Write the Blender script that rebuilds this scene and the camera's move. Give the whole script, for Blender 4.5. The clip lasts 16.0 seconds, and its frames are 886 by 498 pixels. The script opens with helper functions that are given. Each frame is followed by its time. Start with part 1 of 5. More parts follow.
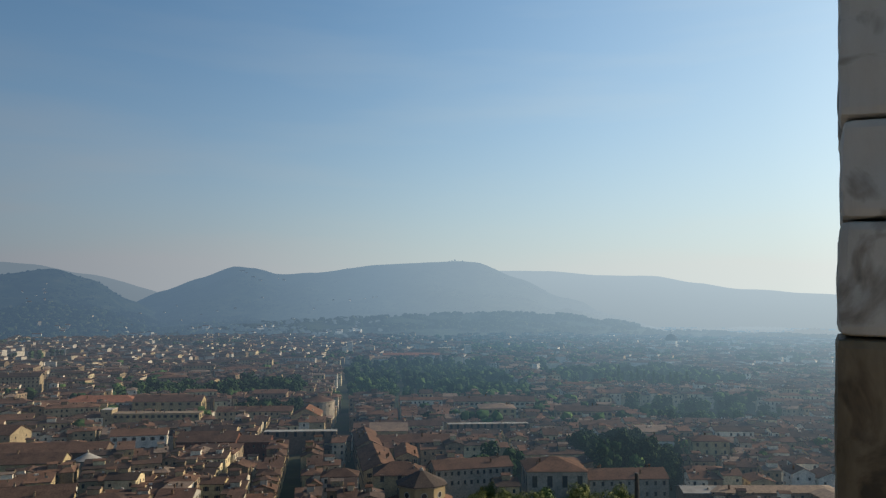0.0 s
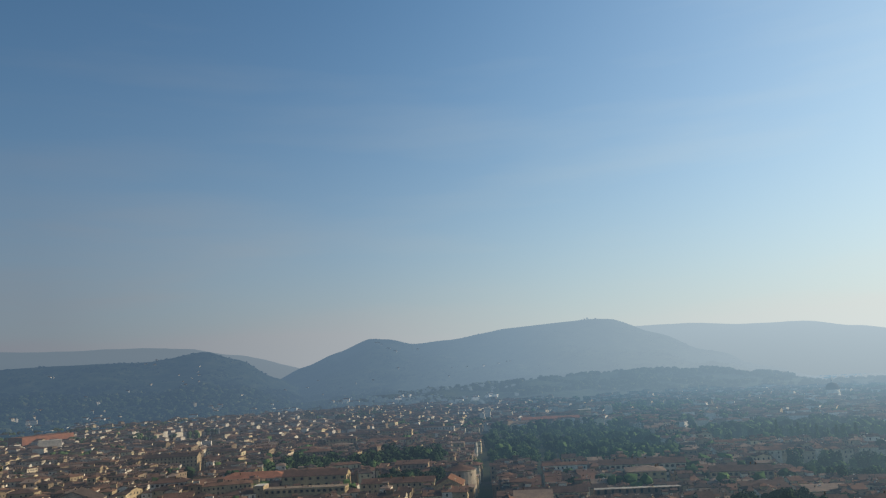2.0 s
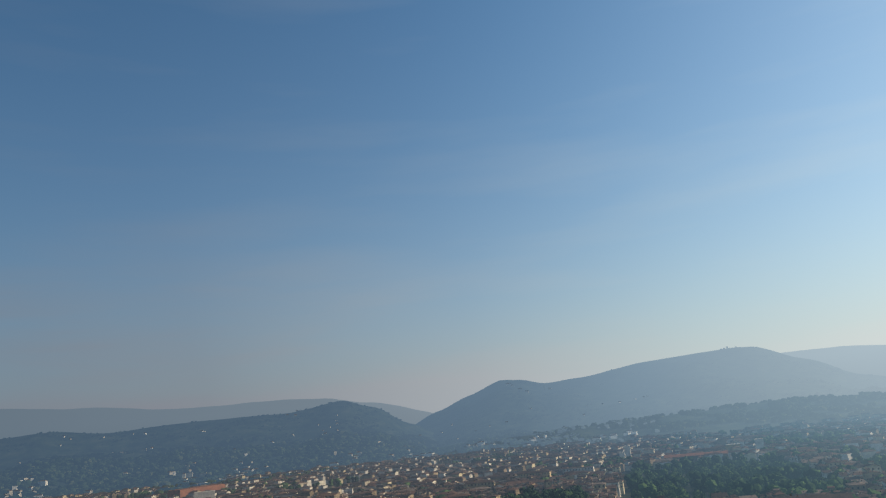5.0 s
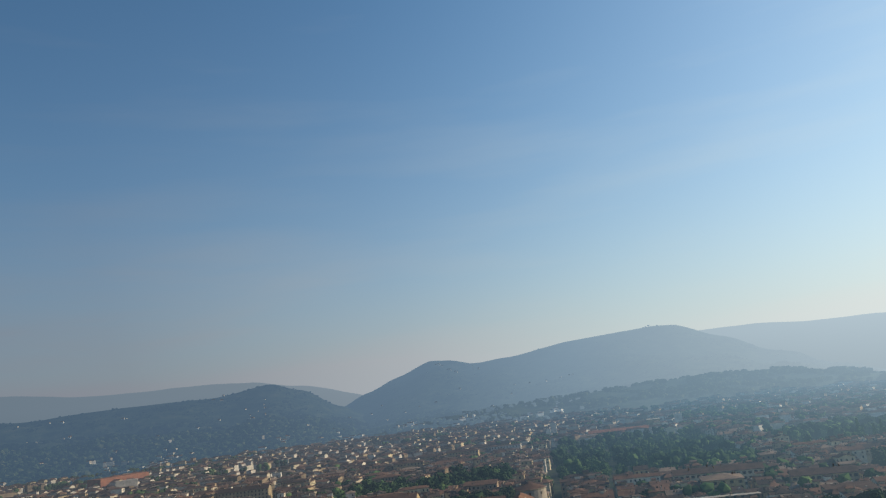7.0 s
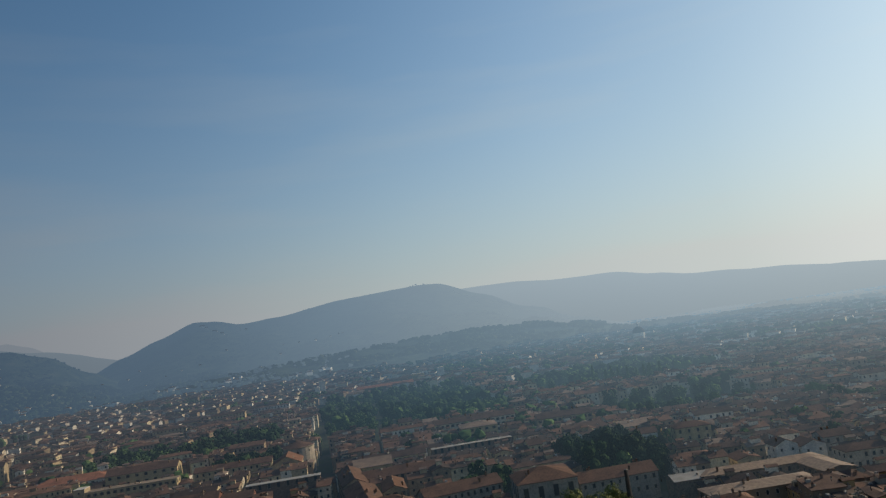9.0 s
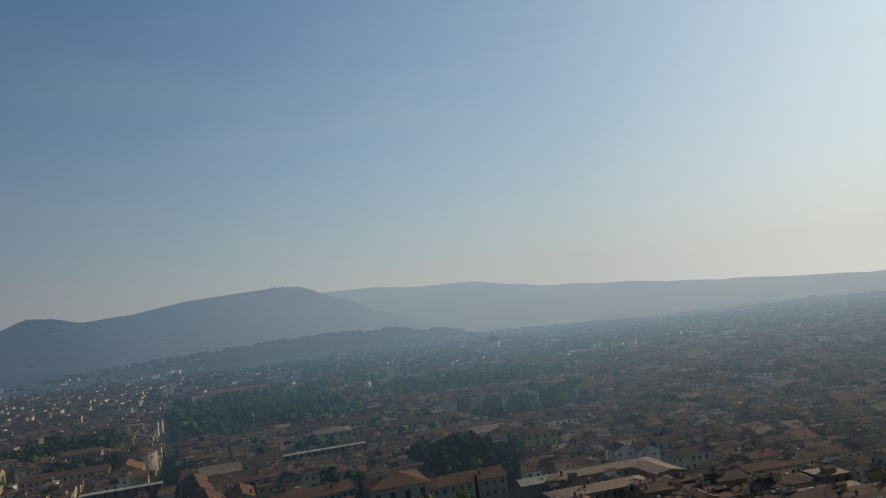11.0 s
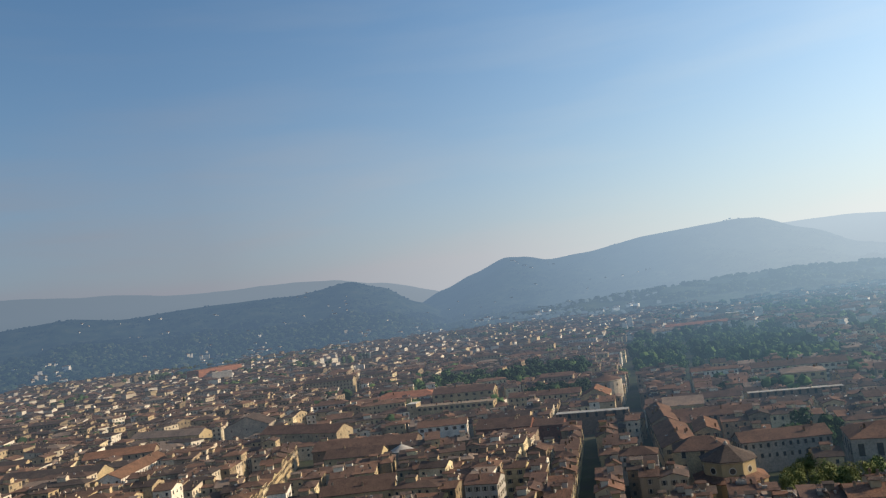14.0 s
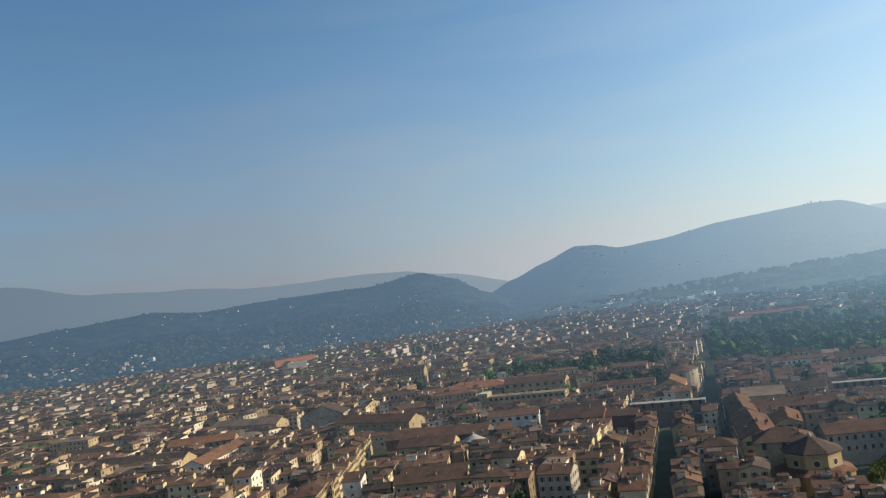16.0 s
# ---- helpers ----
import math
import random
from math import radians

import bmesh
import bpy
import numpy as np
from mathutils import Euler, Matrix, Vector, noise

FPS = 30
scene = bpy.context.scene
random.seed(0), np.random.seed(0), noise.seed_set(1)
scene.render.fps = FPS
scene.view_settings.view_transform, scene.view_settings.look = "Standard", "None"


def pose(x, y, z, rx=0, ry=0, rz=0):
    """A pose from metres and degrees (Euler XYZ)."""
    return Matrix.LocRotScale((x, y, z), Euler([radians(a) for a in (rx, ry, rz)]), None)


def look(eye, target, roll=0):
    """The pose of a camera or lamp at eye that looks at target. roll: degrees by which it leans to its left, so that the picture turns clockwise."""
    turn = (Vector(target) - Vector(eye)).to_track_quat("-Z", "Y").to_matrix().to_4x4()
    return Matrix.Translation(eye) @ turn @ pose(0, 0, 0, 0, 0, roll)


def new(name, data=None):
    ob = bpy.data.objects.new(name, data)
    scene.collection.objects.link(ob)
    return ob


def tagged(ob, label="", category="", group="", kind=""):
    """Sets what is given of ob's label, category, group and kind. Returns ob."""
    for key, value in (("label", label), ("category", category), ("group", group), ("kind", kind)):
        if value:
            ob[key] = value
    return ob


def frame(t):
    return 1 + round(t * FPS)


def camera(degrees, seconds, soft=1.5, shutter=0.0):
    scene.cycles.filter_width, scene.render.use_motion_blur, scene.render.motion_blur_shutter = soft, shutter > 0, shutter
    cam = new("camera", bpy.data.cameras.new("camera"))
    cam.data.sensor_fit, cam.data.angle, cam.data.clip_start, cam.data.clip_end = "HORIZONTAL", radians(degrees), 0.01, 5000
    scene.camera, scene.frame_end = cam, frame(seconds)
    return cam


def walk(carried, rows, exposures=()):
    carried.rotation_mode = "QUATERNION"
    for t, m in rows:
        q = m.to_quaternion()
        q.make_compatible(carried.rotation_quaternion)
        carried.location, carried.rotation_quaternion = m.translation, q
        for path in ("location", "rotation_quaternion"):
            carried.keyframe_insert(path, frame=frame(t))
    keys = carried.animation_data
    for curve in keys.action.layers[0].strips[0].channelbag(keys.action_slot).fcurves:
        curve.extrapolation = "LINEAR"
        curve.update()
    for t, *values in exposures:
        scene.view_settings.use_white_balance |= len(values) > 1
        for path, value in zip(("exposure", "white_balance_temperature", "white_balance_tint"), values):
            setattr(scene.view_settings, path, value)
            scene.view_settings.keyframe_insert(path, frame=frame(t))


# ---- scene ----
# ---- the camera: it turns on the spot, high over the town ----
EYE = (0.0, 0.0, 92.0)
# the camera leaves the pillar behind: seconds, metres to the right, metres ahead
STEPS = [(0.0, 0.0, 0.0), (0.5, -0.012, 0.0), (1.0, -0.02, 0.06), (2.0, 0.05, 0.4), (4.2, 0.25, 1.7), (6.3, 0.3, 2.3), (16.0, 0.3, 2.4)]
cam = camera(60.75, 16.0, 1.3)
# seconds, degrees: turn to the left from +y, tilt up, roll
TURNS = [
    (0.0, -4.49, 4.59, 0.05),
    (0.5, -2.59, 4.37, -1.27),
    (1.0, -0.73, 4.76, -2.29),
    (1.5, 3.26, 6.12, -2.33),
    (2.0, 5.08, 9.63, -3.18),
    (2.5, 4.49, 10.71, -3.68),
    (3.0, 8.23, 12.85, -4.00),
    (3.5, 11.84, 13.74, -4.29),
    (4.0, 12.88, 13.78, -4.84),
    (4.2, 13.73, 13.68, -5.01),
    (5.3, 14.30, 13.30, -5.50),
    (6.3, 13.40, 12.75, -5.80),
    (6.5, 12.14, 12.36, -5.90),
    (7.0, 8.99, 11.41, -6.72),
    (7.5, 5.60, 9.91, -7.37),
    (8.0, 2.23, 8.47, -7.98),
    (8.5, -2.46, 7.45, -8.30),
    (9.0, -7.85, 6.11, -8.35),
    (9.5, -14.06, 5.12, -7.38),
    (9.7, -16.59, 5.01, -6.94),
    (10.7, -18.50, 5.10, -6.80),
    (11.8, -12.53, 5.40, -6.71),
    (12.0, -9.45, 5.23, -6.49),
    (12.5, -1.64, 4.94, -6.41),
    (13.0, 6.07, 4.92, -6.68),
    (13.5, 11.55, 4.70, -6.83),
    (14.0, 15.53, 4.37, -7.02),
    (14.5, 17.72, 4.19, -7.04),
    (15.0, 19.06, 4.30, -7.25),
    (15.5, 20.02, 4.48, -7.24),
    (16.0, 20.80, 4.30, -7.57),
]


def aim(t, turn, tilt, roll):
    a, b = radians(turn), radians(tilt)
    times = [s[0] for s in STEPS]
    here = Vector((float(np.interp(t, times, [s[1] for s in STEPS])), float(np.interp(t, times, [s[2] for s in STEPS])), EYE[2]))
    ahead = Vector((-math.sin(a) * math.cos(b), math.cos(a) * math.cos(b), math.sin(b)))
    return look(here, here + 100 * ahead, roll)


EXPOSURES = [(0.0, 0.02), (0.5, 0.2), (1.0, 0.26), (1.5, 0.28), (2.0, 0.04), (2.5, 0.06), (4.0, 0.0), (6.5, 0.24), (7.0, 0.14), (7.5, 0.1), (8.0, 0.12), (9.0, -0.3),
             (9.5, -0.48), (12.0, -0.56), (12.5, -0.26), (13.0, 0.04), (13.5, 0.28), (14.5, 0.45), (16.0, 0.45)]


def white_balance_at(t):
    """The picture turns a little warmer as the camera swings back from the bright side."""
    warm = float(np.interp(t, (8.5, 9.5, 12.0, 12.5, 14.0, 15.0, 16.0), (0, 0.3, 0.8, 1, 0.6, 0.2, 0)))
    return 6500 + 220 * warm, 10 + 6 * warm


walk(cam, [(t, aim(t, a, b, c)) for t, a, b, c in TURNS],
     exposures=[(t, stops, *white_balance_at(t)) for t, stops in EXPOSURES])

# ---- world and sun ----
SUN_AZ, SUN_EL = 72.0, 24.0
GLOW_AZ = 78.0   # where the haze is brightest
world = bpy.data.worlds.new("sky")
scene.world = world
world.use_nodes = True
wn = world.node_tree.nodes
wl = world.node_tree.links
sky = wn.new("ShaderNodeTexSky")
sky.sky_type = 'NISHITA'
sky.sun_disc = False
sky.sun_elevation = radians(SUN_EL)
sky.sun_rotation = radians(SUN_AZ)
sky.air_density, sky.dust_density, sky.ozone_density = 1.0, 1.5, 3.0
sky.altitude = 100


def sky_haze():
    """Whitish haze that thickens towards the horizon, brighter on the sun's side, and thin high streaks."""
    def math_node(op, a, b=0.0):
        m = wn.new("ShaderNodeMath")
        m.operation = op
        for sock, v in ((m.inputs[0], a), (m.inputs[1], b)):
            if isinstance(v, (int, float)):
                sock.default_value = v
            else:
                wl.new(v, sock)
        return m.outputs[0]

    def mix(fac, a, b, blend='MIX'):
        m = wn.new("ShaderNodeMix")
        m.data_type, m.blend_type = 'RGBA', blend
        for sock, v in ((m.inputs[0], fac), (m.inputs[6], a), (m.inputs[7], b)):
            if isinstance(v, (int, float)):
                sock.default_value = v
            elif isinstance(v, tuple):
                sock.default_value = (*v, 1)
            else:
                wl.new(v, sock)
        return m.outputs[2]

    tc = wn.new("ShaderNodeTexCoord")
    sep = wn.new("ShaderNodeSeparateXYZ")
    wl.new(tc.outputs["Generated"], sep.inputs[0])
    up = math_node('MAXIMUM', sep.outputs["Z"], 0.0)
    dot = wn.new("ShaderNodeVectorMath")
    dot.operation = 'DOT_PRODUCT'
    dot.inputs[1].default_value = (math.sin(radians(GLOW_AZ)), math.cos(radians(GLOW_AZ)), 0.15)
    wl.new(tc.outputs["Generated"], dot.inputs[0])
    ramp = wn.new("ShaderNodeValToRGB")
    while len(ramp.color_ramp.elements) < len(HAZE_SKY):
        ramp.color_ramp.elements.new(0.5)
    for el, (pos, col) in zip(ramp.color_ramp.elements, HAZE_SKY):
        el.position, el.color = pos, (*col, 1)
    wl.new(math_node('ADD', math_node('MULTIPLY', dot.outputs["Value"], 0.5), 0.5), ramp.inputs["Fac"])
    haze = mix(1.0, ramp.outputs["Color"], (10.0, 10.0, 10.0), 'MULTIPLY')
    thick = math_node('MINIMUM', math_node('MULTIPLY', math_node('POWER', 2.718, math_node('MULTIPLY', up, -1 / 0.168)), 1.3), 0.97)
    sunny = math_node('MULTIPLY', math_node('POWER', math_node('MAXIMUM', dot.outputs["Value"], 0.0), 2.0), 0.62)
    cover = math_node('SUBTRACT', math_node('ADD', thick, sunny), math_node('MULTIPLY', thick, sunny))
    mapping = wn.new("ShaderNodeMapping")
    mapping.inputs["Scale"].default_value = (1.2, 1.2, 9.0)
    mapping.inputs["Rotation"].default_value = (0.12, 0.1, 0)
    wl.new(tc.outputs["Generated"], mapping.inputs["Vector"])
    streak = wn.new("ShaderNodeTexNoise")
    streak.inputs["Scale"].default_value = 1.6
    streak.inputs["Detail"].default_value = 4.0
    streak.inputs["Roughness"].default_value = 0.5
    wl.new(mapping.outputs["Vector"], streak.inputs["Vector"])
    veil = math_node('MULTIPLY', math_node('MAXIMUM', math_node('SUBTRACT', streak.outputs["Fac"], 0.50), 0.0), 0.5)
    # a low bank of thin cloud on the side away from the sun
    off = math_node('MULTIPLY', math_node('SUBTRACT', up, 0.165), 1 / 0.05)
    bank = math_node('POWER', 2.718, math_node('MULTIPLY', math_node('MULTIPLY', off, off), -1.0))
    side = math_node('MINIMUM', math_node('MAXIMUM', math_node('MULTIPLY', dot.outputs["Value"], -1.1), 0.0), 0.6)
    ragged = math_node('MULTIPLY', math_node('MAXIMUM', math_node('SUBTRACT', streak.outputs["Fac"], 0.30), 0.0), 2.2)
    veil = math_node('ADD', veil, math_node('MULTIPLY', math_node('MULTIPLY', bank, side), ragged))
    cover = math_node('MINIMUM', math_node('ADD', cover, veil), 1.0)
    deep = wn.new("ShaderNodeMapRange")
    for k, v in zip(("From Min", "From Max", "To Min", "To Max"), (-0.5, 0.5, 0.78, 1.28)):
        deep.inputs[k].default_value = v
    wl.new(dot.outputs["Value"], deep.inputs["Value"])
    tint = mix(1.0, mix(1.0, sky.outputs["Color"], SKY_TINT, 'MULTIPLY'), deep.outputs["Result"], 'MULTIPLY')
    wl.new(mix(cover, tint, haze), wn["Background"].inputs["Color"])


# haze by bearing from the sun: away from it, across, towards it
HAZE_SKY = [(0.0, (0.165, 0.19, 0.232)), (0.19, (0.178, 0.203, 0.245)), (0.33, (0.222, 0.242, 0.278)), (0.50, (0.36, 0.39, 0.415)), (0.65, (0.52, 0.575, 0.575)),
            (0.83, (0.69, 0.74, 0.715)), (0.93, (0.92, 0.94, 0.90))]
SKY_TINT = (0.67, 1.06, 1.165)
sky_haze()
wn["Background"].inputs["Strength"].default_value = 0.10
SUN_DIR = Vector((math.sin(radians(SUN_AZ)) * math.cos(radians(SUN_EL)),
                  math.cos(radians(SUN_AZ)) * math.cos(radians(SUN_EL)), math.sin(radians(SUN_EL))))
sun_data = bpy.data.lights.new("sun", 'SUN')
sun_data.energy, sun_data.angle, sun_data.color = 4.9, radians(0.6), (1.0, 0.82, 0.58)
sun_ob = new("sun", sun_data)
sun_ob.matrix_world = look(SUN_DIR * 500, (0, 0, 0))

# ---- materials ----
rng = random.Random(7)


class Nodes:
    """A short hand for building node materials."""

    def __init__(self, name):
        self.mat = bpy.data.materials.new(name)
        self.mat.use_nodes = True
        self.tree = self.mat.node_tree
        self.bsdf = self.tree.nodes["Principled BSDF"]
        self.out = self.tree.nodes["Material Output"]

    def add(self, kind, **settings):
        node = self.tree.nodes.new(kind)
        for key, value in settings.items():
            if key == "blend":
                node.blend_type = value
            elif key == "op":
                node.operation = value
            elif key == "dtype":
                node.data_type = value
        return node

    def link(self, a, b):
        self.tree.links.new(a, b)

    def coords(self, scale):
        geo = self.add("ShaderNodeNewGeometry")
        m = self.add("ShaderNodeMapping")
        m.inputs["Scale"].default_value = scale if isinstance(scale, tuple) else (scale,) * 3
        self.link(geo.outputs["Position"], m.inputs["Vector"])
        return m.outputs["Vector"]

    def noise(self, scale, detail=4.0, rough=0.6, stretch=1.0):
        n = self.add("ShaderNodeTexNoise")
        n.inputs["Scale"].default_value = scale
        n.inputs["Detail"].default_value = detail
        n.inputs["Roughness"].default_value = rough
        self.link(self.coords(stretch), n.inputs["Vector"])
        return n.outputs["Fac"]

    def ramp(self, fac, stops, constant=False):
        r = self.add("ShaderNodeValToRGB")
        e = r.color_ramp.elements
        r.color_ramp.interpolation = 'CONSTANT' if constant else 'LINEAR'
        while len(e) < len(stops):
            e.new(0.5)
        for el, (pos, col) in zip(e, stops):
            el.position, el.color = pos, (*col, 1)
        self.link(fac, r.inputs["Fac"])
        return r.outputs["Color"]

    def mix(self, fac, a, b, blend="MIX"):
        m = self.add("ShaderNodeMix", dtype='RGBA', blend=blend)
        for sock, v in ((m.inputs[0], fac), (m.inputs[6], a), (m.inputs[7], b)):
            if isinstance(v, (int, float)):
                sock.default_value = v
            elif isinstance(v, tuple):
                sock.default_value = (*v, 1)
            else:
                self.link(v, sock)
        return m.outputs[2]

    def math(self, op, a, b=0.0):
        m = self.add("ShaderNodeMath", op=op)
        for sock, v in ((m.inputs[0], a), (m.inputs[1], b)):
            if isinstance(v, (int, float)):
                sock.default_value = v
            else:
                self.link(v, sock)
        return m.outputs[0]

    def rand(self):
        """A random number for each object and each joined piece."""
        info, geo = self.add("ShaderNodeObjectInfo"), self.add("ShaderNodeNewGeometry")
        return self.math('FRACT', self.math('ADD', info.outputs["Random"], geo.outputs["Random Per Island"]))

    def bump(self, height, strength, distance):
        b = self.add("ShaderNodeBump")
        b.inputs["Strength"].default_value, b.inputs["Distance"].default_value = strength, distance
        self.link(height, b.inputs["Height"])
        self.link(b.outputs["Normal"], self.bsdf.inputs["Normal"])

    def done(self, colour, rough=0.85, spec=0.2):
        if isinstance(colour, tuple):
            self.bsdf.inputs["Base Color"].default_value = (*colour, 1)
        else:
            self.link(colour, self.bsdf.inputs["Base Color"])
        self.bsdf.inputs["Roughness"].default_value = rough
        self.bsdf.inputs["Specular IOR Level"].default_value = spec
        return self.mat


def plaster(name, palette):
    n = Nodes(name)
    base = n.ramp(n.rand(), [(i / len(palette), c) for i, c in enumerate(palette)], True)
    stain = n.ramp(n.noise(0.25, 5, 0.65, (1, 1, 0.35)), [(0.3, (0.62, 0.58, 0.54)), (0.62, (1, 1, 1))])
    col = n.mix(0.8, base, stain, "MULTIPLY")
    grain = n.ramp(n.noise(2.5, 3), [(0.3, (0.85, 0.85, 0.85)), (0.7, (1.05, 1.05, 1.05))])
    n.bump(n.noise(1.2), 0.2, 0.05)
    return n.done(n.mix(0.7, col, grain, "MULTIPLY"), 0.9, 0.1)


def tiles(name, palette):
    n = Nodes(name)
    base = n.ramp(n.rand(), [(i / len(palette), c) for i, c in enumerate(palette)], True)
    patch = n.ramp(n.noise(0.18, 5, 0.7), [(0.3, (0.5, 0.5, 0.54)), (0.5, (1, 1, 1)), (0.7, (1.4, 1.2, 1.05))])
    col = n.mix(0.85, base, patch, "MULTIPLY")
    spots = n.ramp(n.noise(1.6, 4, 0.75), [(0.34, (0.42, 0.40, 0.38)), (0.52, (1, 1, 1)), (0.72, (1.55, 1.4, 1.25))])
    col = n.mix(0.8, col, spots, "MULTIPLY")
    n.bump(n.noise(2.2, 3), 0.6, 0.15)
    return n.done(col, 0.85, 0.15)


def plain(name, colour, rough=0.7, vary=0.25, scale=0.8, metal=0.0):
    n = Nodes(name)
    lo, hi = tuple(c * (1 - vary) for c in colour), tuple(min(1, c * (1 + vary)) for c in colour)
    col = n.ramp(n.noise(scale), [(0.3, lo), (0.7, hi)])
    n.bsdf.inputs["Metallic"].default_value = metal
    return n.done(col, rough)


WALL = plaster("painted plaster", [(0.400, 0.328, 0.216), (0.440, 0.376, 0.272), (0.368, 0.280, 0.152), (0.480, 0.432, 0.344),
                                   (0.288, 0.232, 0.168), (0.416, 0.336, 0.200), (0.224, 0.180, 0.136), (0.480, 0.432, 0.344)])
YELLOW = plaster("yellow plaster", [(0.384, 0.312, 0.184), (0.352, 0.280, 0.168)])
WHITE = plaster("white plaster", [(0.400, 0.368, 0.320), (0.352, 0.328, 0.288)])
STONE = plaster("grey brown stone", [(0.272, 0.232, 0.184), (0.240, 0.208, 0.168)])
RED = plaster("red brick", [(0.15, 0.07, 0.05), (0.13, 0.065, 0.05)])
TILE = tiles("terracotta tiles", [(0.106, 0.067, 0.053), (0.079, 0.056, 0.049), (0.119, 0.076, 0.059), (0.069, 0.056, 0.050),
                                  (0.104, 0.078, 0.066), (0.151, 0.087, 0.061), (0.087, 0.058, 0.048)])
FRESH = tiles("new terracotta tiles", [(0.160, 0.089, 0.059), (0.143, 0.082, 0.055)])
FLAT = plain("pale roof sheet", (0.27, 0.255, 0.23), 0.6, 0.25, 0.3)
TERRA = plain("terracotta terrace", (0.22, 0.165, 0.125), 0.8, 0.3, 0.6)
GLASS = plain("dark window glass", (0.045, 0.045, 0.045), 0.25, 0.3, 0.5)
SHUTTER = plain("brown shutters", (0.15, 0.125, 0.09), 0.7, 0.4, 0.3)
SURROUND = plain("grey stone surround", (0.36, 0.33, 0.28), 0.8)
CHIMNEY = plaster("chimney plaster", [(0.272, 0.216, 0.160), (0.192, 0.136, 0.096), (0.352, 0.304, 0.240), (0.224, 0.176, 0.136)])
GREY_WALL = plaster("grey beige plaster", [(0.288, 0.260, 0.216), (0.264, 0.240, 0.200)])
METAL = plain("dark weathered metal", (0.06, 0.055, 0.05), 0.5, 0.3, 0.5)
BARK = plain("tree bark", (0.09, 0.065, 0.045), 0.9, 0.4, 3.0)


def leaf_mat(name, dark, light):
    n = Nodes(name)
    col = n.ramp(n.rand(), [(0.0, dark), (1.0, light)])
    tone = n.ramp(n.noise(0.35, 3), [(0.3, (0.6, 0.6, 0.6)), (0.7, (1.15, 1.15, 1.1))])
    n.bsdf.inputs["Subsurface Weight"].default_value = 0.0
    return n.done(n.mix(0.8, col, tone, "MULTIPLY"), 0.75, 0.15)


LEAF = leaf_mat("broad leaves", (0.05, 0.085, 0.03), (0.12, 0.17, 0.06))
LEAF_DARK = leaf_mat("dark evergreen leaves", (0.035, 0.06, 0.03), (0.075, 0.105, 0.05))
LEAF_BRIGHT = leaf_mat("fresh spring leaves", (0.095, 0.115, 0.036), (0.19, 0.205, 0.065))


def ground_mat():
    n = Nodes("streets and yards")
    col = n.ramp(n.noise(0.02, 6, 0.7), [(0.35, (0.05, 0.05, 0.048)), (0.5, (0.085, 0.078, 0.068)), (0.65, (0.05, 0.06, 0.035))])
    fine = n.ramp(n.noise(0.6, 4), [(0.3, (0.75, 0.75, 0.75)), (0.7, (1.15, 1.15, 1.15))])
    return n.done(n.mix(0.8, col, fine, "MULTIPLY"), 0.9)


GROUND = ground_mat()


def haze_mat(name, stops, scale, near=300.0, reach=2000.0, most=1.0, random_stops=None, low=None):
    """Far slopes and the town at their foot, distance haze painted in as emission."""
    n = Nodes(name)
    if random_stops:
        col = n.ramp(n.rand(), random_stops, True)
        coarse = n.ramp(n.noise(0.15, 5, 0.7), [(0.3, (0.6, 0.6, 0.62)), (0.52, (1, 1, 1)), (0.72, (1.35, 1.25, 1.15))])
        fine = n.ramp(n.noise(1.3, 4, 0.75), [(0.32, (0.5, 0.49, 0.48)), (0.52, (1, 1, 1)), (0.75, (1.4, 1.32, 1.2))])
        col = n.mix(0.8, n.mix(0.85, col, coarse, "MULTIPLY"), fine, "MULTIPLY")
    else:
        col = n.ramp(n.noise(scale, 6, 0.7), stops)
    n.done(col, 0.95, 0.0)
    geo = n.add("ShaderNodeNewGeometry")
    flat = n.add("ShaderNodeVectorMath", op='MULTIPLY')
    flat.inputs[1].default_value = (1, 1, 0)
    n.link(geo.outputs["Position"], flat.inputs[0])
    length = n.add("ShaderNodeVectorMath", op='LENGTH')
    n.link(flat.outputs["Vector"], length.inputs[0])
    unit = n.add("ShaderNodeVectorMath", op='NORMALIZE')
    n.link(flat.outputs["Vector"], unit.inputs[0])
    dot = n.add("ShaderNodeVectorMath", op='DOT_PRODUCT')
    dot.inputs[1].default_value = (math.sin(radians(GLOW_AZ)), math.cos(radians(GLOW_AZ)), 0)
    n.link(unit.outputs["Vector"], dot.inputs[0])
    air = n.ramp(n.math('ADD', n.math('MULTIPLY', dot.outputs["Value"], 0.5), 0.5), HAZE_COLOURS)
    # the haze emission's share grows with distance from the origin
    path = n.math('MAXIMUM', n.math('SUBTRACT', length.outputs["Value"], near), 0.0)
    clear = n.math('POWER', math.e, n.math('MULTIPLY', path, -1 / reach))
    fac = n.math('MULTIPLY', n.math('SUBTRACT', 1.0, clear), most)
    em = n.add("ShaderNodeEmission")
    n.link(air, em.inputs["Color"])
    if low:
        # the painted haze glow is scaled with height
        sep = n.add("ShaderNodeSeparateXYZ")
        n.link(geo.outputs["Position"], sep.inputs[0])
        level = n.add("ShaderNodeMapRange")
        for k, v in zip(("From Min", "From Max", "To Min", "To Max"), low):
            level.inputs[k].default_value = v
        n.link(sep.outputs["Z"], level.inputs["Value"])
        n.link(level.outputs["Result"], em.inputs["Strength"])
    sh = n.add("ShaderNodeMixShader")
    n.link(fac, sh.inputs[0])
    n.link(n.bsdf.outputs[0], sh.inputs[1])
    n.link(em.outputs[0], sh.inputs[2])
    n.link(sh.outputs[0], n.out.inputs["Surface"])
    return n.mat


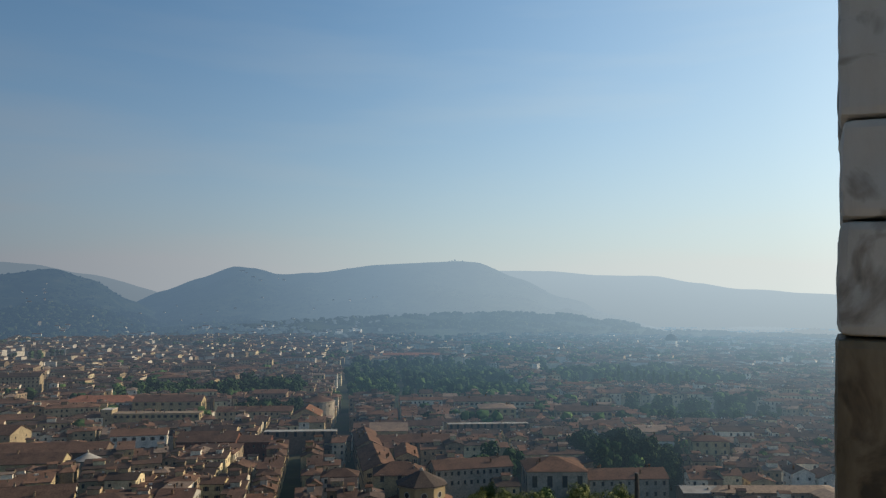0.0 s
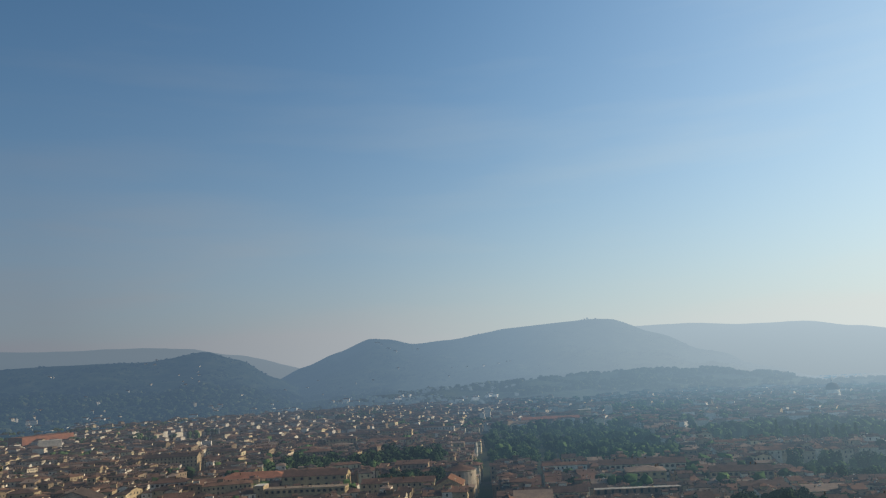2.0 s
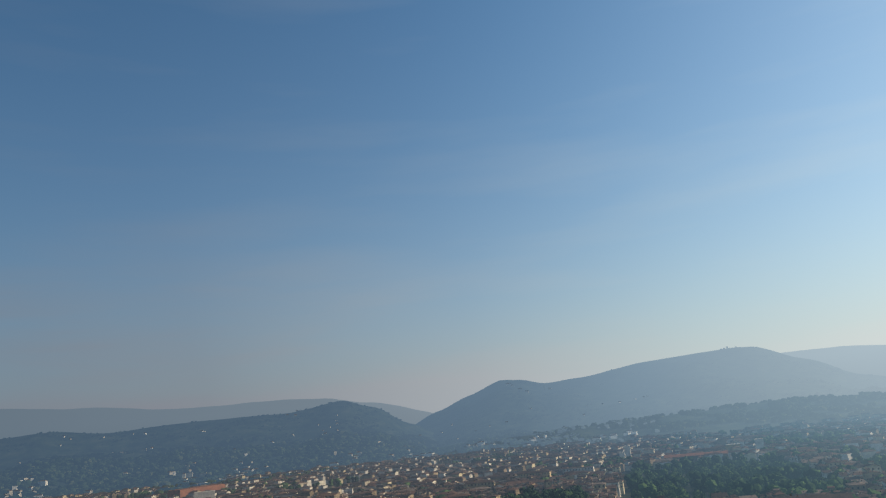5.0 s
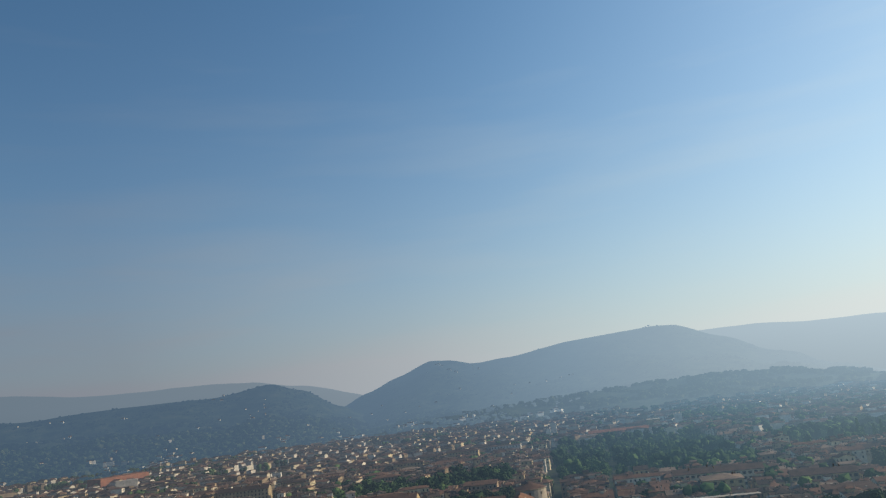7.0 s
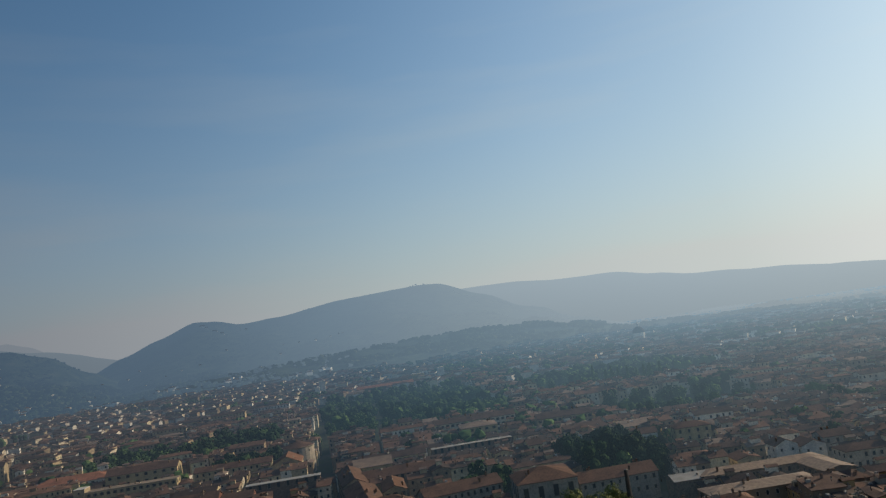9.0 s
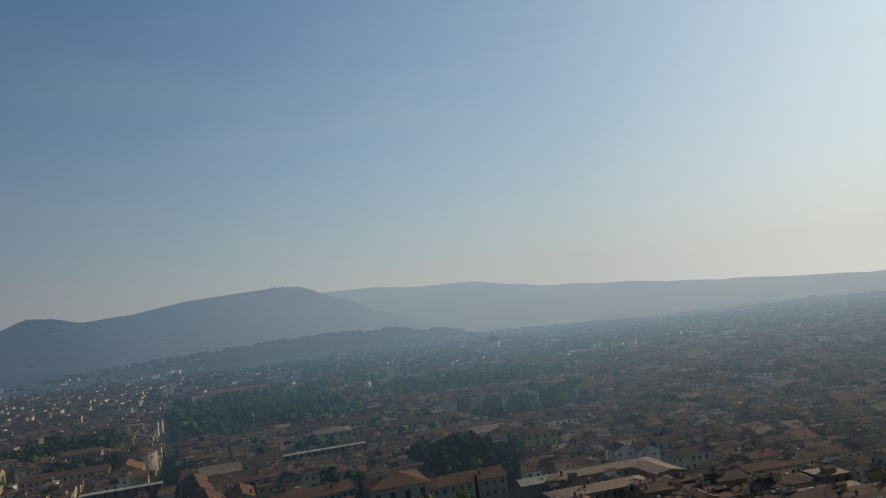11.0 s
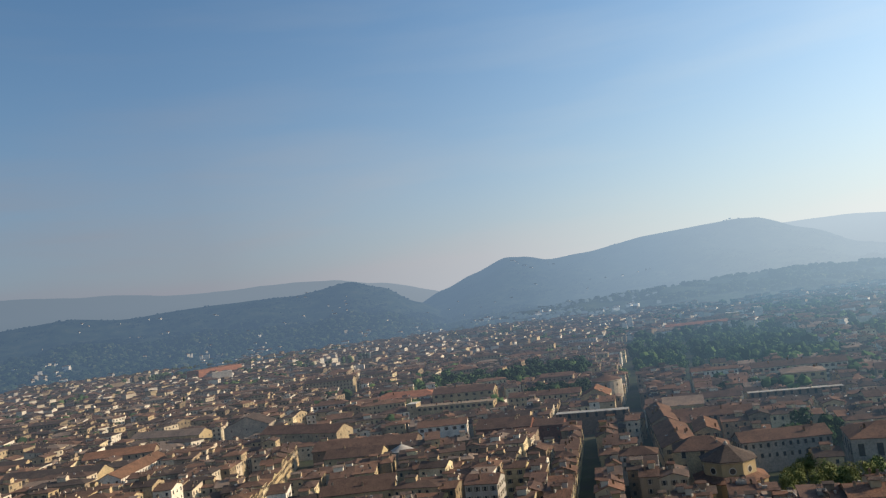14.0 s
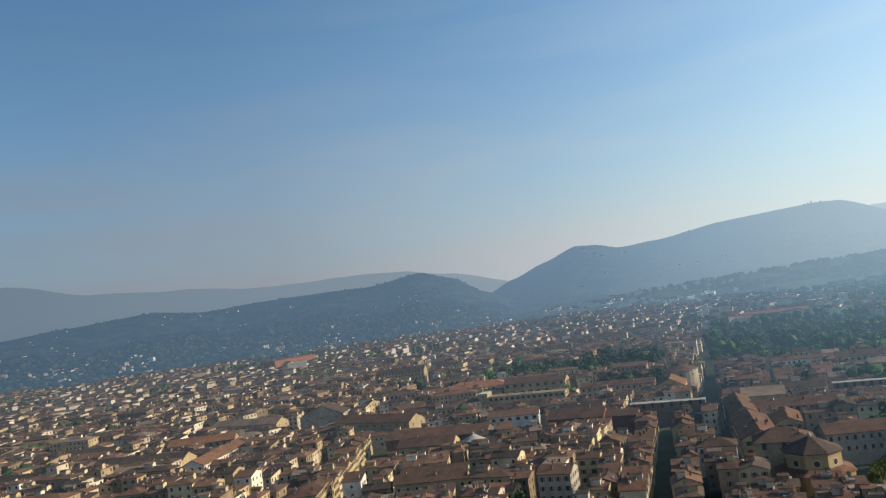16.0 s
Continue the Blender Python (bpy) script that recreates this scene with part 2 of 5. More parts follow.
# colours of the painted haze emission, from away from the sun to towards it
TOWN_HAZE = [(0.18, (0.066, 0.080, 0.099)), (0.39, (0.082, 0.102, 0.128)), (0.52, (0.094, 0.138, 0.188)), (0.60, (0.120, 0.196, 0.272)), (0.67, (0.172, 0.285, 0.378)),
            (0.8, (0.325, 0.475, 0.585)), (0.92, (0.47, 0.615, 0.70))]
HILL_HAZE = [(0.18, (0.066, 0.110, 0.168)), (0.39, (0.089, 0.142, 0.209)), (0.52, (0.143, 0.218, 0.300)), (0.60, (0.232, 0.330, 0.420)), (0.67, (0.320, 0.422, 0.500)),
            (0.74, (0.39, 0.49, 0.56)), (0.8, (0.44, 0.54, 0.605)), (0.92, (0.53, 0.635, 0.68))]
BACK_HAZE = [(0.18, (0.120, 0.165, 0.212)), (0.39, (0.165, 0.212, 0.258)), (0.52, (0.25, 0.31, 0.365)), (0.67, (0.355, 0.445, 0.505)),
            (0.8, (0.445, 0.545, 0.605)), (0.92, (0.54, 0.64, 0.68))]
PALE_HAZE = [(0.18, (0.150, 0.178, 0.22)), (0.33, (0.188, 0.215, 0.255)), (0.45, (0.255, 0.295, 0.335)), (0.55, (0.33, 0.385, 0.425)), (0.62, (0.39, 0.455, 0.495)), (0.85, (0.56, 0.63, 0.65))]
HAZE_COLOURS = HILL_HAZE
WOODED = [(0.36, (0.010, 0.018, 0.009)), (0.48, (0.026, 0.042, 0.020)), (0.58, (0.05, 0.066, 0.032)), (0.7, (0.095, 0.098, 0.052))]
# slopes and woods: dark greens with haze laid over them as emission
FAR_HILL = haze_mat("far wooded slope", WOODED, 0.018, reach=1950.0)
# painted haze over the foothills: between the town's colours and the hills'
HAZE_COLOURS = [(p, tuple(0.6 * a + 0.4 * b for a, b in zip((float(np.interp(p, [q for q, _ in TOWN_HAZE], [c[k] for _, c in TOWN_HAZE])) for k in range(3)), col))) for p, col in HILL_HAZE]
FOOT_HILL = haze_mat("wooded foothill", [(0.36, (0.012, 0.022, 0.010)), (0.48, (0.035, 0.055, 0.024)), (0.6, (0.062, 0.080, 0.036)), (0.72, (0.12, 0.115, 0.065))], 0.02, reach=2000.0)
FOOT_WOOD = haze_mat("foothill woods", [], 0.01, reach=2100.0, random_stops=[(0.0, (0.010, 0.020, 0.010)), (0.35, (0.026, 0.044, 0.020)), (0.7, (0.05, 0.075, 0.032)), (0.9, (0.085, 0.10, 0.045))])
HAZE_COLOURS = HILL_HAZE
NEAR_WOOD = haze_mat("garden woods", [], 0.01, reach=2100.0, random_stops=[(0.0, (0.010, 0.020, 0.010)), (0.35, (0.026, 0.044, 0.020)), (0.7, (0.05, 0.075, 0.032)), (0.9, (0.085, 0.10, 0.045))])
HAZE_COLOURS = BACK_HAZE
BACK_HILL = haze_mat("furthest slope", [(0.35, (0.02, 0.03, 0.02)), (0.7, (0.05, 0.055, 0.035))], 0.008, reach=1500.0, low=(0.0, 300.0, 0.86, 1.02))
HAZE_COLOURS = PALE_HAZE
PALE_HILL = haze_mat("hazed pale slope", [(0.35, (0.02, 0.03, 0.02)), (0.7, (0.05, 0.055, 0.035))], 0.008, reach=1200.0)
HAZE_COLOURS = HILL_HAZE
FAR_WOOD = haze_mat("far woods", [], 0.01, reach=1950.0, random_stops=[(0.0, (0.004, 0.010, 0.005)), (0.45, (0.014, 0.025, 0.012)), (0.75, (0.034, 0.048, 0.022))])
HAZE_COLOURS = TOWN_HAZE
# town and tree finishes: own colours, faded by the same haze emission
FAR_WALL = haze_mat("far house walls", [], 0.01, random_stops=[(0.0, (0.40, 0.32, 0.20)), (0.18, (0.47, 0.41, 0.31)), (0.36, (0.20, 0.16, 0.11)), (0.5, (0.32, 0.255, 0.165)), (0.64, (0.62, 0.57, 0.47)), (0.8, (0.26, 0.205, 0.145)), (0.9, (0.54, 0.46, 0.30))])
FAR_TILE = haze_mat("far tile roofs", [], 0.01, random_stops=[(0.0, (0.118, 0.078, 0.062)), (0.16, (0.062, 0.050, 0.046)), (0.32, (0.155, 0.096, 0.071)), (0.48, (0.092, 0.066, 0.056)), (0.62, (0.135, 0.085, 0.064)), (0.76, (0.076, 0.062, 0.056)), (0.88, (0.20, 0.155, 0.125))])
FAR_GLASS = haze_mat("far windows", [], 0.01, random_stops=[(0.0, (0.03, 0.035, 0.04)), (0.6, (0.05, 0.05, 0.045))])
FAR_GROUND = haze_mat("far streets and gardens", [(0.35, (0.05, 0.05, 0.045)), (0.5, (0.05, 0.062, 0.035)), (0.65, (0.08, 0.075, 0.06))], 0.02)
FAR_LEAF = haze_mat("park leaves", [], 0.01, random_stops=[(0.0, (0.062, 0.108, 0.045)), (0.4, (0.08, 0.13, 0.05)), (0.75, (0.095, 0.15, 0.056))])
FAR_LEAF_DARK = haze_mat("dark park leaves", [], 0.01, random_stops=[(0.0, (0.03, 0.056, 0.03)), (0.4, (0.036, 0.064, 0.032)), (0.75, (0.044, 0.074, 0.036))])
GROVE_LEAF = haze_mat("dark garden leaves", [], 0.01, random_stops=[(0.0, (0.028, 0.046, 0.030)), (0.4, (0.040, 0.062, 0.036)), (0.75, (0.055, 0.082, 0.044))])
FAR_BARK = haze_mat("far trunks", [], 0.01, random_stops=[(0.0, (0.06, 0.045, 0.035)), (0.5, (0.08, 0.06, 0.045))])
FAR_STACK = haze_mat("far chimneys", [], 0.01, random_stops=[(0.0, (0.160, 0.120, 0.088)), (0.4, (0.240, 0.192, 0.144)), (0.8, (0.320, 0.280, 0.224))])
FAR_OCHRE = haze_mat("far ochre walls", [], 0.01, random_stops=[(0.0, (0.368, 0.296, 0.176)), (0.5, (0.336, 0.272, 0.176))])
FAR_ORANGE = haze_mat("far orange tiles", [], 0.01, random_stops=[(0.0, (0.176, 0.097, 0.063)), (0.5, (0.151, 0.088, 0.059))])
FAR_WHITE = haze_mat("far white walls", [], 0.01, random_stops=[(0.0, (0.60, 0.56, 0.49)), (0.5, (0.50, 0.465, 0.41))])
HAZE_COLOURS = HILL_HAZE
VILLA = haze_mat("far lime-washed walls", [], 0.01, most=0.85, random_stops=[(0.0, (0.64, 0.61, 0.54)), (0.4, (0.50, 0.45, 0.36)), (0.75, (0.38, 0.34, 0.27))])
HAZE_COLOURS = TOWN_HAZE
FAR_BROWN = haze_mat("far weathered brown tiles", [], 0.01, random_stops=[(0.0, (0.112, 0.073, 0.057)), (0.35, (0.092, 0.063, 0.051)), (0.7, (0.130, 0.081, 0.060))])
FAR_MAROON = haze_mat("far dark red plaster", [], 0.01, random_stops=[(0.0, (0.16, 0.078, 0.056)), (0.5, (0.14, 0.07, 0.052))])
FAR_YELLOW = haze_mat("far yellow plaster", [], 0.01, random_stops=[(0.0, (0.384, 0.312, 0.184)), (0.5, (0.352, 0.280, 0.168))])
FAR_GREY = haze_mat("far grey beige plaster", [], 0.01, random_stops=[(0.0, (0.304, 0.276, 0.232)), (0.5, (0.280, 0.256, 0.216))])
FAR_RED = haze_mat("far brick walls", [], 0.01, random_stops=[(0.0, (0.30, 0.14, 0.09)), (0.5, (0.27, 0.13, 0.085))])


# ---- mesh building ----
class Mesh:
    """Collects faces of one mesh, with a material slot for each."""

    def __init__(self, mats):
        self.v, self.f, self.m, self.mats = [], [], [], mats

    def face(self, pts, mat=0):
        n = len(self.v)
        self.v.extend(pts)
        self.f.append(tuple(range(n, n + len(pts))))
        self.m.append(mat)

    def solid(self, pts, faces, mat=0):
        n = len(self.v)
        self.v.extend(pts)
        for f in faces:
            self.f.append(tuple(n + i for i in f))
            self.m.append(mat)

    def box(self, x0, y0, z0, x1, y1, z1, mat=0, tr=None):
        pts = [(x, y, z) for z in (z0, z1) for x, y in ((x0, y0), (x1, y0), (x1, y1), (x0, y1))]
        if tr:
            pts = [tr(p) for p in pts]
        self.solid(pts, [(3, 2, 1, 0), (4, 5, 6, 7), (0, 1, 5, 4), (1, 2, 6, 5), (2, 3, 7, 6), (3, 0, 4, 7)], mat)

    def data(self, name, smooth=False):
        me = bpy.data.meshes.new(name)
        me.from_pydata(self.v, [], self.f)
        for m in self.mats:
            me.materials.append(m)
        me.polygons.foreach_set("material_index", self.m)
        if smooth:
            me.polygons.foreach_set("use_smooth", [True] * len(self.f))
        me.update()
        return me

    def part(self, name, parent=None, label="", smooth=False):
        ob = new(name, self.data(name, smooth))
        if parent:
            ob.parent = parent
        return tagged(ob, label)


def mover(x, y, z, angle):
    """Maps a place in a thing's own axes to the world."""
    c, s = math.cos(radians(angle)), math.sin(radians(angle))
    return lambda p: (x + c * p[0] - s * p[1], y + s * p[0] + c * p[1], z + p[2])


def wall_shell(me, w, d, eave, rise, roof, along, mat=0, tr=None):
    """Walls of a house, with gables under a gable roof; w along x, d along y, centred on the base."""
    tr = tr or (lambda p: p)
    x, y = w / 2, d / 2
    base = [(-x, -y, 0), (x, -y, 0), (x, y, 0), (-x, y, 0)]
    pts = base + [(a, b, eave) for a, b, _ in base]
    faces = [(0, 1, 5, 4), (1, 2, 6, 5), (2, 3, 7, 6), (3, 0, 4, 7)]
    if roof == "gable":
        if along == "x":
            pts += [(-x, 0, eave + rise), (x, 0, eave + rise)]
            faces = [(0, 1, 5, 4), (2, 3, 7, 6), (1, 2, 6, 9, 5), (3, 0, 4, 8, 7), (4, 5, 9, 8), (6, 7, 8, 9)]
        else:
            pts += [(0, -y, eave + rise), (0, y, eave + rise)]
            faces = [(0, 1, 5, 8, 4), (2, 3, 7, 9, 6), (1, 2, 6, 5), (3, 0, 4, 7), (5, 6, 9, 8), (7, 4, 8, 9)]
    elif roof == "shed":
        pts[6], pts[7] = (x, y, eave + rise), (-x, y, eave + rise)
        faces.append((4, 5, 6, 7))
    else:
        faces.append((4, 5, 6, 7))
    me.solid([tr(p) for p in pts], faces, mat)


def roof_shell(me, w, d, eave, rise, roof, along, mat=0, tr=None, over=0.55, thick=0.28):
    """A pitched roof with overhanging eaves and a visible edge."""
    tr = tr or (lambda p: p)
    if roof == "flat":
        x, y = w / 2 + 0.15, d / 2 + 0.15
        me.box(-x, -y, eave + 0.004, x, y, eave + 0.35, mat, tr)
        return
    if roof == "shed":
        x, y, k = w / 2 + 0.4, d / 2, rise * 0.4 / d
        low = [(-x, -y - 0.4, eave - k + 0.05), (x, -y - 0.4, eave - k + 0.05), (x, y + 0.1, eave + rise + 0.05), (-x, y + 0.1, eave + rise + 0.05)]
        me.solid([tr(p) for p in low + [(a, b, c + thick) for a, b, c in low]],
                 [(3, 2, 1, 0), (4, 5, 6, 7), (0, 1, 5, 4), (1, 2, 6, 5), (2, 3, 7, 6), (3, 0, 4, 7)], mat)
        return
    if along == "y":
        w, d = d, w
        turn = lambda p: tr((-p[1], p[0], p[2]))
    else:
        turn = tr
    x, y = w / 2 + over, d / 2 + over
    drop = rise * over / (d / 2)
    e, r = eave - drop + 0.06, eave + rise + 0.06
    rx = x if roof == "gable" else max(0.2, x - y)
    low = [(-x, -y, e), (x, -y, e), (x, y, e), (-x, y, e), (-rx, 0, r), (rx, 0, r)]
    pts = low + [(a, b, c + thick) for a, b, c in low]
    faces = [(0, 4, 5, 1)[::1], (2, 5, 4, 3), (6, 7, 11, 10), (8, 9, 10, 11), (0, 1, 7, 6), (2, 3, 9, 8)]
    if roof == "gable":
        faces += [(1, 5, 11, 7), (5, 2, 8, 11), (3, 4, 10, 9), (4, 0, 6, 10)]
    else:
        faces += [(1, 5, 2), (3, 4, 0), (7, 8, 11), (9, 6, 10), (1, 2, 8, 7), (3, 0, 6, 9)]
    me.solid([turn(p) for p in pts], faces, mat)


def window_mesh(w, h, shutters, mats=None):
    """A window on a wall that faces -y, centred on its sill's middle: stone surround, recessed panes, open shutters, all one piece."""
    me = Mesh(mats or [SURROUND, GLASS, SHUTTER])
    s = 0.15
    xs = [-w / 2 - s, -w / 2, w / 2, w / 2 + s]
    if shutters:
        xs = [-w - 0.12] + xs + [w + 0.12]
    zs = [-0.14, 0.0, h, h + s]
    at = {}

    def vert(x, y, z):
        key = (round(x, 3), round(y, 3), round(z, 3))
        if key not in at:
            at[key] = len(me.v)
            me.v.append((x, y, z))
        return at[key]

    def quad(pts, mat):
        me.f.append(tuple(vert(*p) for p in pts))
        me.m.append(mat)

    f, r = -0.1, -0.02
    for i in range(len(xs) - 1):
        for k in range(3):
            x0, x1, z0, z1 = xs[i], xs[i + 1], zs[k], zs[k + 1]
            middle = abs(x0 + x1) < 0.01
            if middle and k == 1:
                quad([(x0, r, z0), (x1, r, z0), (x1, r, z1), (x0, r, z1)], 1)
                quad([(x0, f, z0), (x1, f, z0), (x1, r, z0), (x0, r, z0)], 0)
                quad([(x0, f, z1), (x0, r, z1), (x1, r, z1), (x1, f, z1)], 0)
                quad([(x0, f, z0), (x0, r, z0), (x0, r, z1), (x0, f, z1)], 0)
                quad([(x1, f, z0), (x1, f, z1), (x1, r, z1), (x1, r, z0)], 0)
            elif abs(x0 + x1) / 2 > w / 2 + s and shutters:
                if k == 1:
                    quad([(x0, f, z0), (x1, f, z0), (x1, f, z1), (x0, f, z1)], 2)
                    quad([(x0, f, z1), (x1, f, z1), (x1, 0.02, z1), (x0, 0.02, z1)], 2)
                    e = x0 if x0 < 0 else x1
                    quad([(e, f, z0), (e, f, z1), (e, 0.02, z1), (e, 0.02, z0)], 2)
            else:
                quad([(x0, f, z0), (x1, f, z0), (x1, f, z1), (x0, f, z1)], 0)
                if k == 2:
                    quad([(x0, f, z1), (x1, f, z1), (x1, 0.02, z1), (x0, 0.02, z1)], 0)
    return me.data("window")


WINDOWS = {"tall": window_mesh(1.1, 1.9, True), "bare": window_mesh(1.1, 1.8, False), "small": window_mesh(0.9, 1.1, False),
           "large": window_mesh(1.7, 3.2, False), "grand": window_mesh(2.3, 5.2, False)}


FAR_TRIM = [FAR_STACK, FAR_GLASS, FAR_BARK]
FAR_WINDOWS = {"tall": window_mesh(1.1, 1.9, True, FAR_TRIM), "bare": window_mesh(1.1, 1.8, False, FAR_TRIM), "small": window_mesh(0.9, 1.1, False, FAR_TRIM),
               "large": window_mesh(1.7, 3.2, False, FAR_TRIM), "grand": window_mesh(2.3, 5.2, False, FAR_TRIM)}


def add_windows(house, w, d, eave, kind, step=3.2, storey=3.9, sides="fr", z0=1.5, limit=40, far=False):
    """Hangs single windows on the front (-y) and the flanks of a house."""
    me = (FAR_WINDOWS if far else WINDOWS)[kind]
    made = 0
    for side in sides:
        length = w if side in "fb" else d
        cols = max(1, int((length - 1.2) / step))
        rows = max(1, int((eave - z0 - 0.6) / storey))
        for r in range(rows):
            z = eave - (7.2 if kind == "grand" else 2.9) - r * storey
            if z < 1 or made >= limit:
                break
            for c in range(cols):
                a = (c - (cols - 1) / 2) * (length / cols)
                ob = new("window", me)
                ob.parent = house
                x, y, rz = {"f": (a, -d / 2, 0), "b": (-a, d / 2, 180), "r": (w / 2, a, 90), "l": (-w / 2, -a, -90)}[side]
                ob.matrix_local = pose(x, y, z, 0, 0, rz)
                made += 1


def square_tube(me, levels, mats):
    """A square post of given half widths and heights, one piece."""
    n = len(me.v)
    for hx, hy, z in levels:
        me.v.extend([(-hx, -hy, z), (hx, -hy, z), (hx, hy, z), (-hx, hy, z)])
    for k in range(len(levels) - 1):
        for i in range(4):
            a, c = n + 4 * k + i, n + 4 * k + (i + 1) % 4
            me.f.append((a, c, c + 4, a + 4))
            me.m.append(mats[k])
    me.f.append(tuple(n + 4 * (len(levels) - 1) + i for i in range(4)))
    me.m.append(mats[-1])


def chimney_mesh():
    me = Mesh([CHIMNEY, TILE])
    square_tube(me, [(0.42, 0.32, -1.2), (0.42, 0.32, 1.3), (0.54, 0.44, 1.32), (0.54, 0.44, 1.45), (0.34, 0.26, 1.46), (0.34, 0.26, 1.75),
                     (0.5, 0.42, 1.76), (0.05, 0.05, 2.0)], [0, 1, 1, 1, 0, 1, 1])
    return me.data("chimney")


CHIMNEYS = chimney_mesh()


def skylight_mesh():
    me = Mesh([FLAT, GLASS])
    square_tube(me, [(0.62, 0.52, -0.1), (0.62, 0.52, 0.15), (0.5, 0.4, 0.16)], [0, 0, 1])
    me.m[-1] = 1
    return me.data("skylight")


SKYLIGHT = skylight_mesh()


def vent_mesh():
    me = Mesh([WHITE])
    square_tube(me, [(0.5, 0.35, -0.5), (0.5, 0.35, 0.75), (0.44, 0.3, 0.82)], [0, 0, 0])
    return me.data("vent_box")


VENT = vent_mesh()


def dish_mesh():
    """A white aerial dish on a short bent mast."""
    me = Mesh([FLAT, METAL])
    me.box(-0.04, -0.04, -0.8, 0.04, 0.04, 1.3, 1)
    rim = [(0.45 * math.cos(radians(36 * k)), -0.12, 1.3 + 0.45 * math.sin(radians(36 * k))) for k in range(10)]
    back = [(0.3 * p[0], 0.06, 1.3 + 0.3 * (p[2] - 1.3)) for p in rim]
    for k in range(10):
        j = (k + 1) % 10
        me.face([rim[k], rim[j], back[j], back[k]])
    me.face(back)
    return me.data("aerial_dish")


DISH = dish_mesh()


def ring(n, radius, z, turn=0.0):
    return [(radius * math.cos(radians(360 * k / n + turn)), radius * math.sin(radians(360 * k / n + turn)), z) for k in range(n)]


def tube(me, rings, mat=0, cap=True):
    n = len(rings[0])
    pts = [p for r in rings for p in r]
    faces = [(j * n + k, j * n + (k + 1) % n, (j + 1) * n + (k + 1) % n, (j + 1) * n + k) for j in range(len(rings) - 1) for k in range(n)]
    if cap:
        faces.append(tuple((len(rings) - 1) * n + k for k in range(n)))
    me.solid(pts, faces, mat)


def cooling_box_mesh(w, d, h):
    """A pale tank or cooling box with a slightly wider lid."""
    me = Mesh([WHITE, FLAT])
    square_tube(me, [(w, d, -0.9), (w, d, h), (w + 0.06, d + 0.06, h + 0.01), (w + 0.06, d + 0.06, h + 0.09)], [0, 0, 1, 1])
    return me.data("cooling_box")


def vent_pipe_mesh(h):
    """A dark flue pipe with a round cowl."""
    me = Mesh([METAL])
    tube(me, [ring(8, 0.13, -0.9), ring(8, 0.13, h), ring(8, 0.26, h + 0.02), ring(8, 0.26, h + 0.22), ring(8, 0.06, h + 0.4)])
    return me.data("vent_pipe")


def aerial_mesh():
    """A comb-like aerial on a thin mast."""
    me = Mesh([METAL])
    me.box(-0.05, -0.05, -0.9, 0.05, 0.05, 3.2)
    me.box(-0.9, -0.04, 2.9, 0.9, 0.04, 2.98)
    for k in range(5):
        me.box(-0.8 + 0.4 * k - 0.03, -0.45, 2.98, -0.8 + 0.4 * k + 0.03, 0.45, 3.04)
    return me.data("aerial")


def deck_mesh(w, d, wall):
    """A small roof terrace: a tiled deck within a low parapet, with a slender frame over half of it."""
    me = Mesh([wall, TERRA, METAL])
    me.box(-w / 2, -d / 2, -2.0, w / 2, d / 2, 0.3, 1)
    for x0, y0, x1, y1 in ((-w / 2, -d / 2, w / 2, -d / 2 + 0.2), (-w / 2, d / 2 - 0.2, w / 2, d / 2), (-w / 2, -d / 2 + 0.2, -w / 2 + 0.2, d / 2 - 0.2),
                           (w / 2 - 0.2, -d / 2 + 0.2, w / 2, d / 2 - 0.2)):
        me.box(x0, y0, -2.0, x1, y1, 1.15, 0)
    for x in (-w / 2 + 0.1, 0.0):
        for y in (-d / 2 + 0.1, d / 2 - 0.1):
            me.box(x - 0.05, y - 0.05, 1.15, x + 0.05, y + 0.05, 2.6, 2)
    for k in range(6):
        y = -d / 2 + 0.1 + (d - 0.2) * k / 5
        me.box(-w / 2, y - 0.05, 2.6, 0.1, y + 0.05, 2.7, 2)
    return me.data("roof_terrace")


ROOF_PIECES = [("cooling_box", cooling_box_mesh(0.9, 0.5, 0.9)), ("cooling_box", cooling_box_mesh(0.5, 0.5, 0.6)), ("cooling_box", cooling_box_mesh(1.4, 0.7, 0.5)),
               ("vent_pipe", vent_pipe_mesh(1.3)), ("aerial", aerial_mesh())]
DECKS = [deck_mesh(3.6, 2.8, WHITE), deck_mesh(4.4, 3.0, WALL), deck_mesh(3.0, 3.2, WHITE)]


def roof_height(w, d, eave, rise, roof, along, x, y):
    """The height of the tiles over a place of a house."""
    if roof == "flat":
        return eave + 0.35
    if roof == "shed":
        return eave + rise * (y / d + 0.5) + 0.33
    if along == "y":
        w, d, x, y = d, w, y, x
    k = 1 - abs(y) / (d / 2)
    if roof == "hip":
        k = min(k, (w / 2 - abs(x)) / (d / 2))
    return eave + rise * max(0, k) + 0.34


# copies of the finishes with haze painted in, for buildings beyond 350 m
HAZED = {WALL.name: FAR_WALL, TILE.name: FAR_TILE, YELLOW.name: FAR_YELLOW, STONE.name: FAR_STACK, WHITE.name: FAR_WHITE, GREY_WALL.name: FAR_GREY,
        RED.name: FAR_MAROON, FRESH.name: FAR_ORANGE}


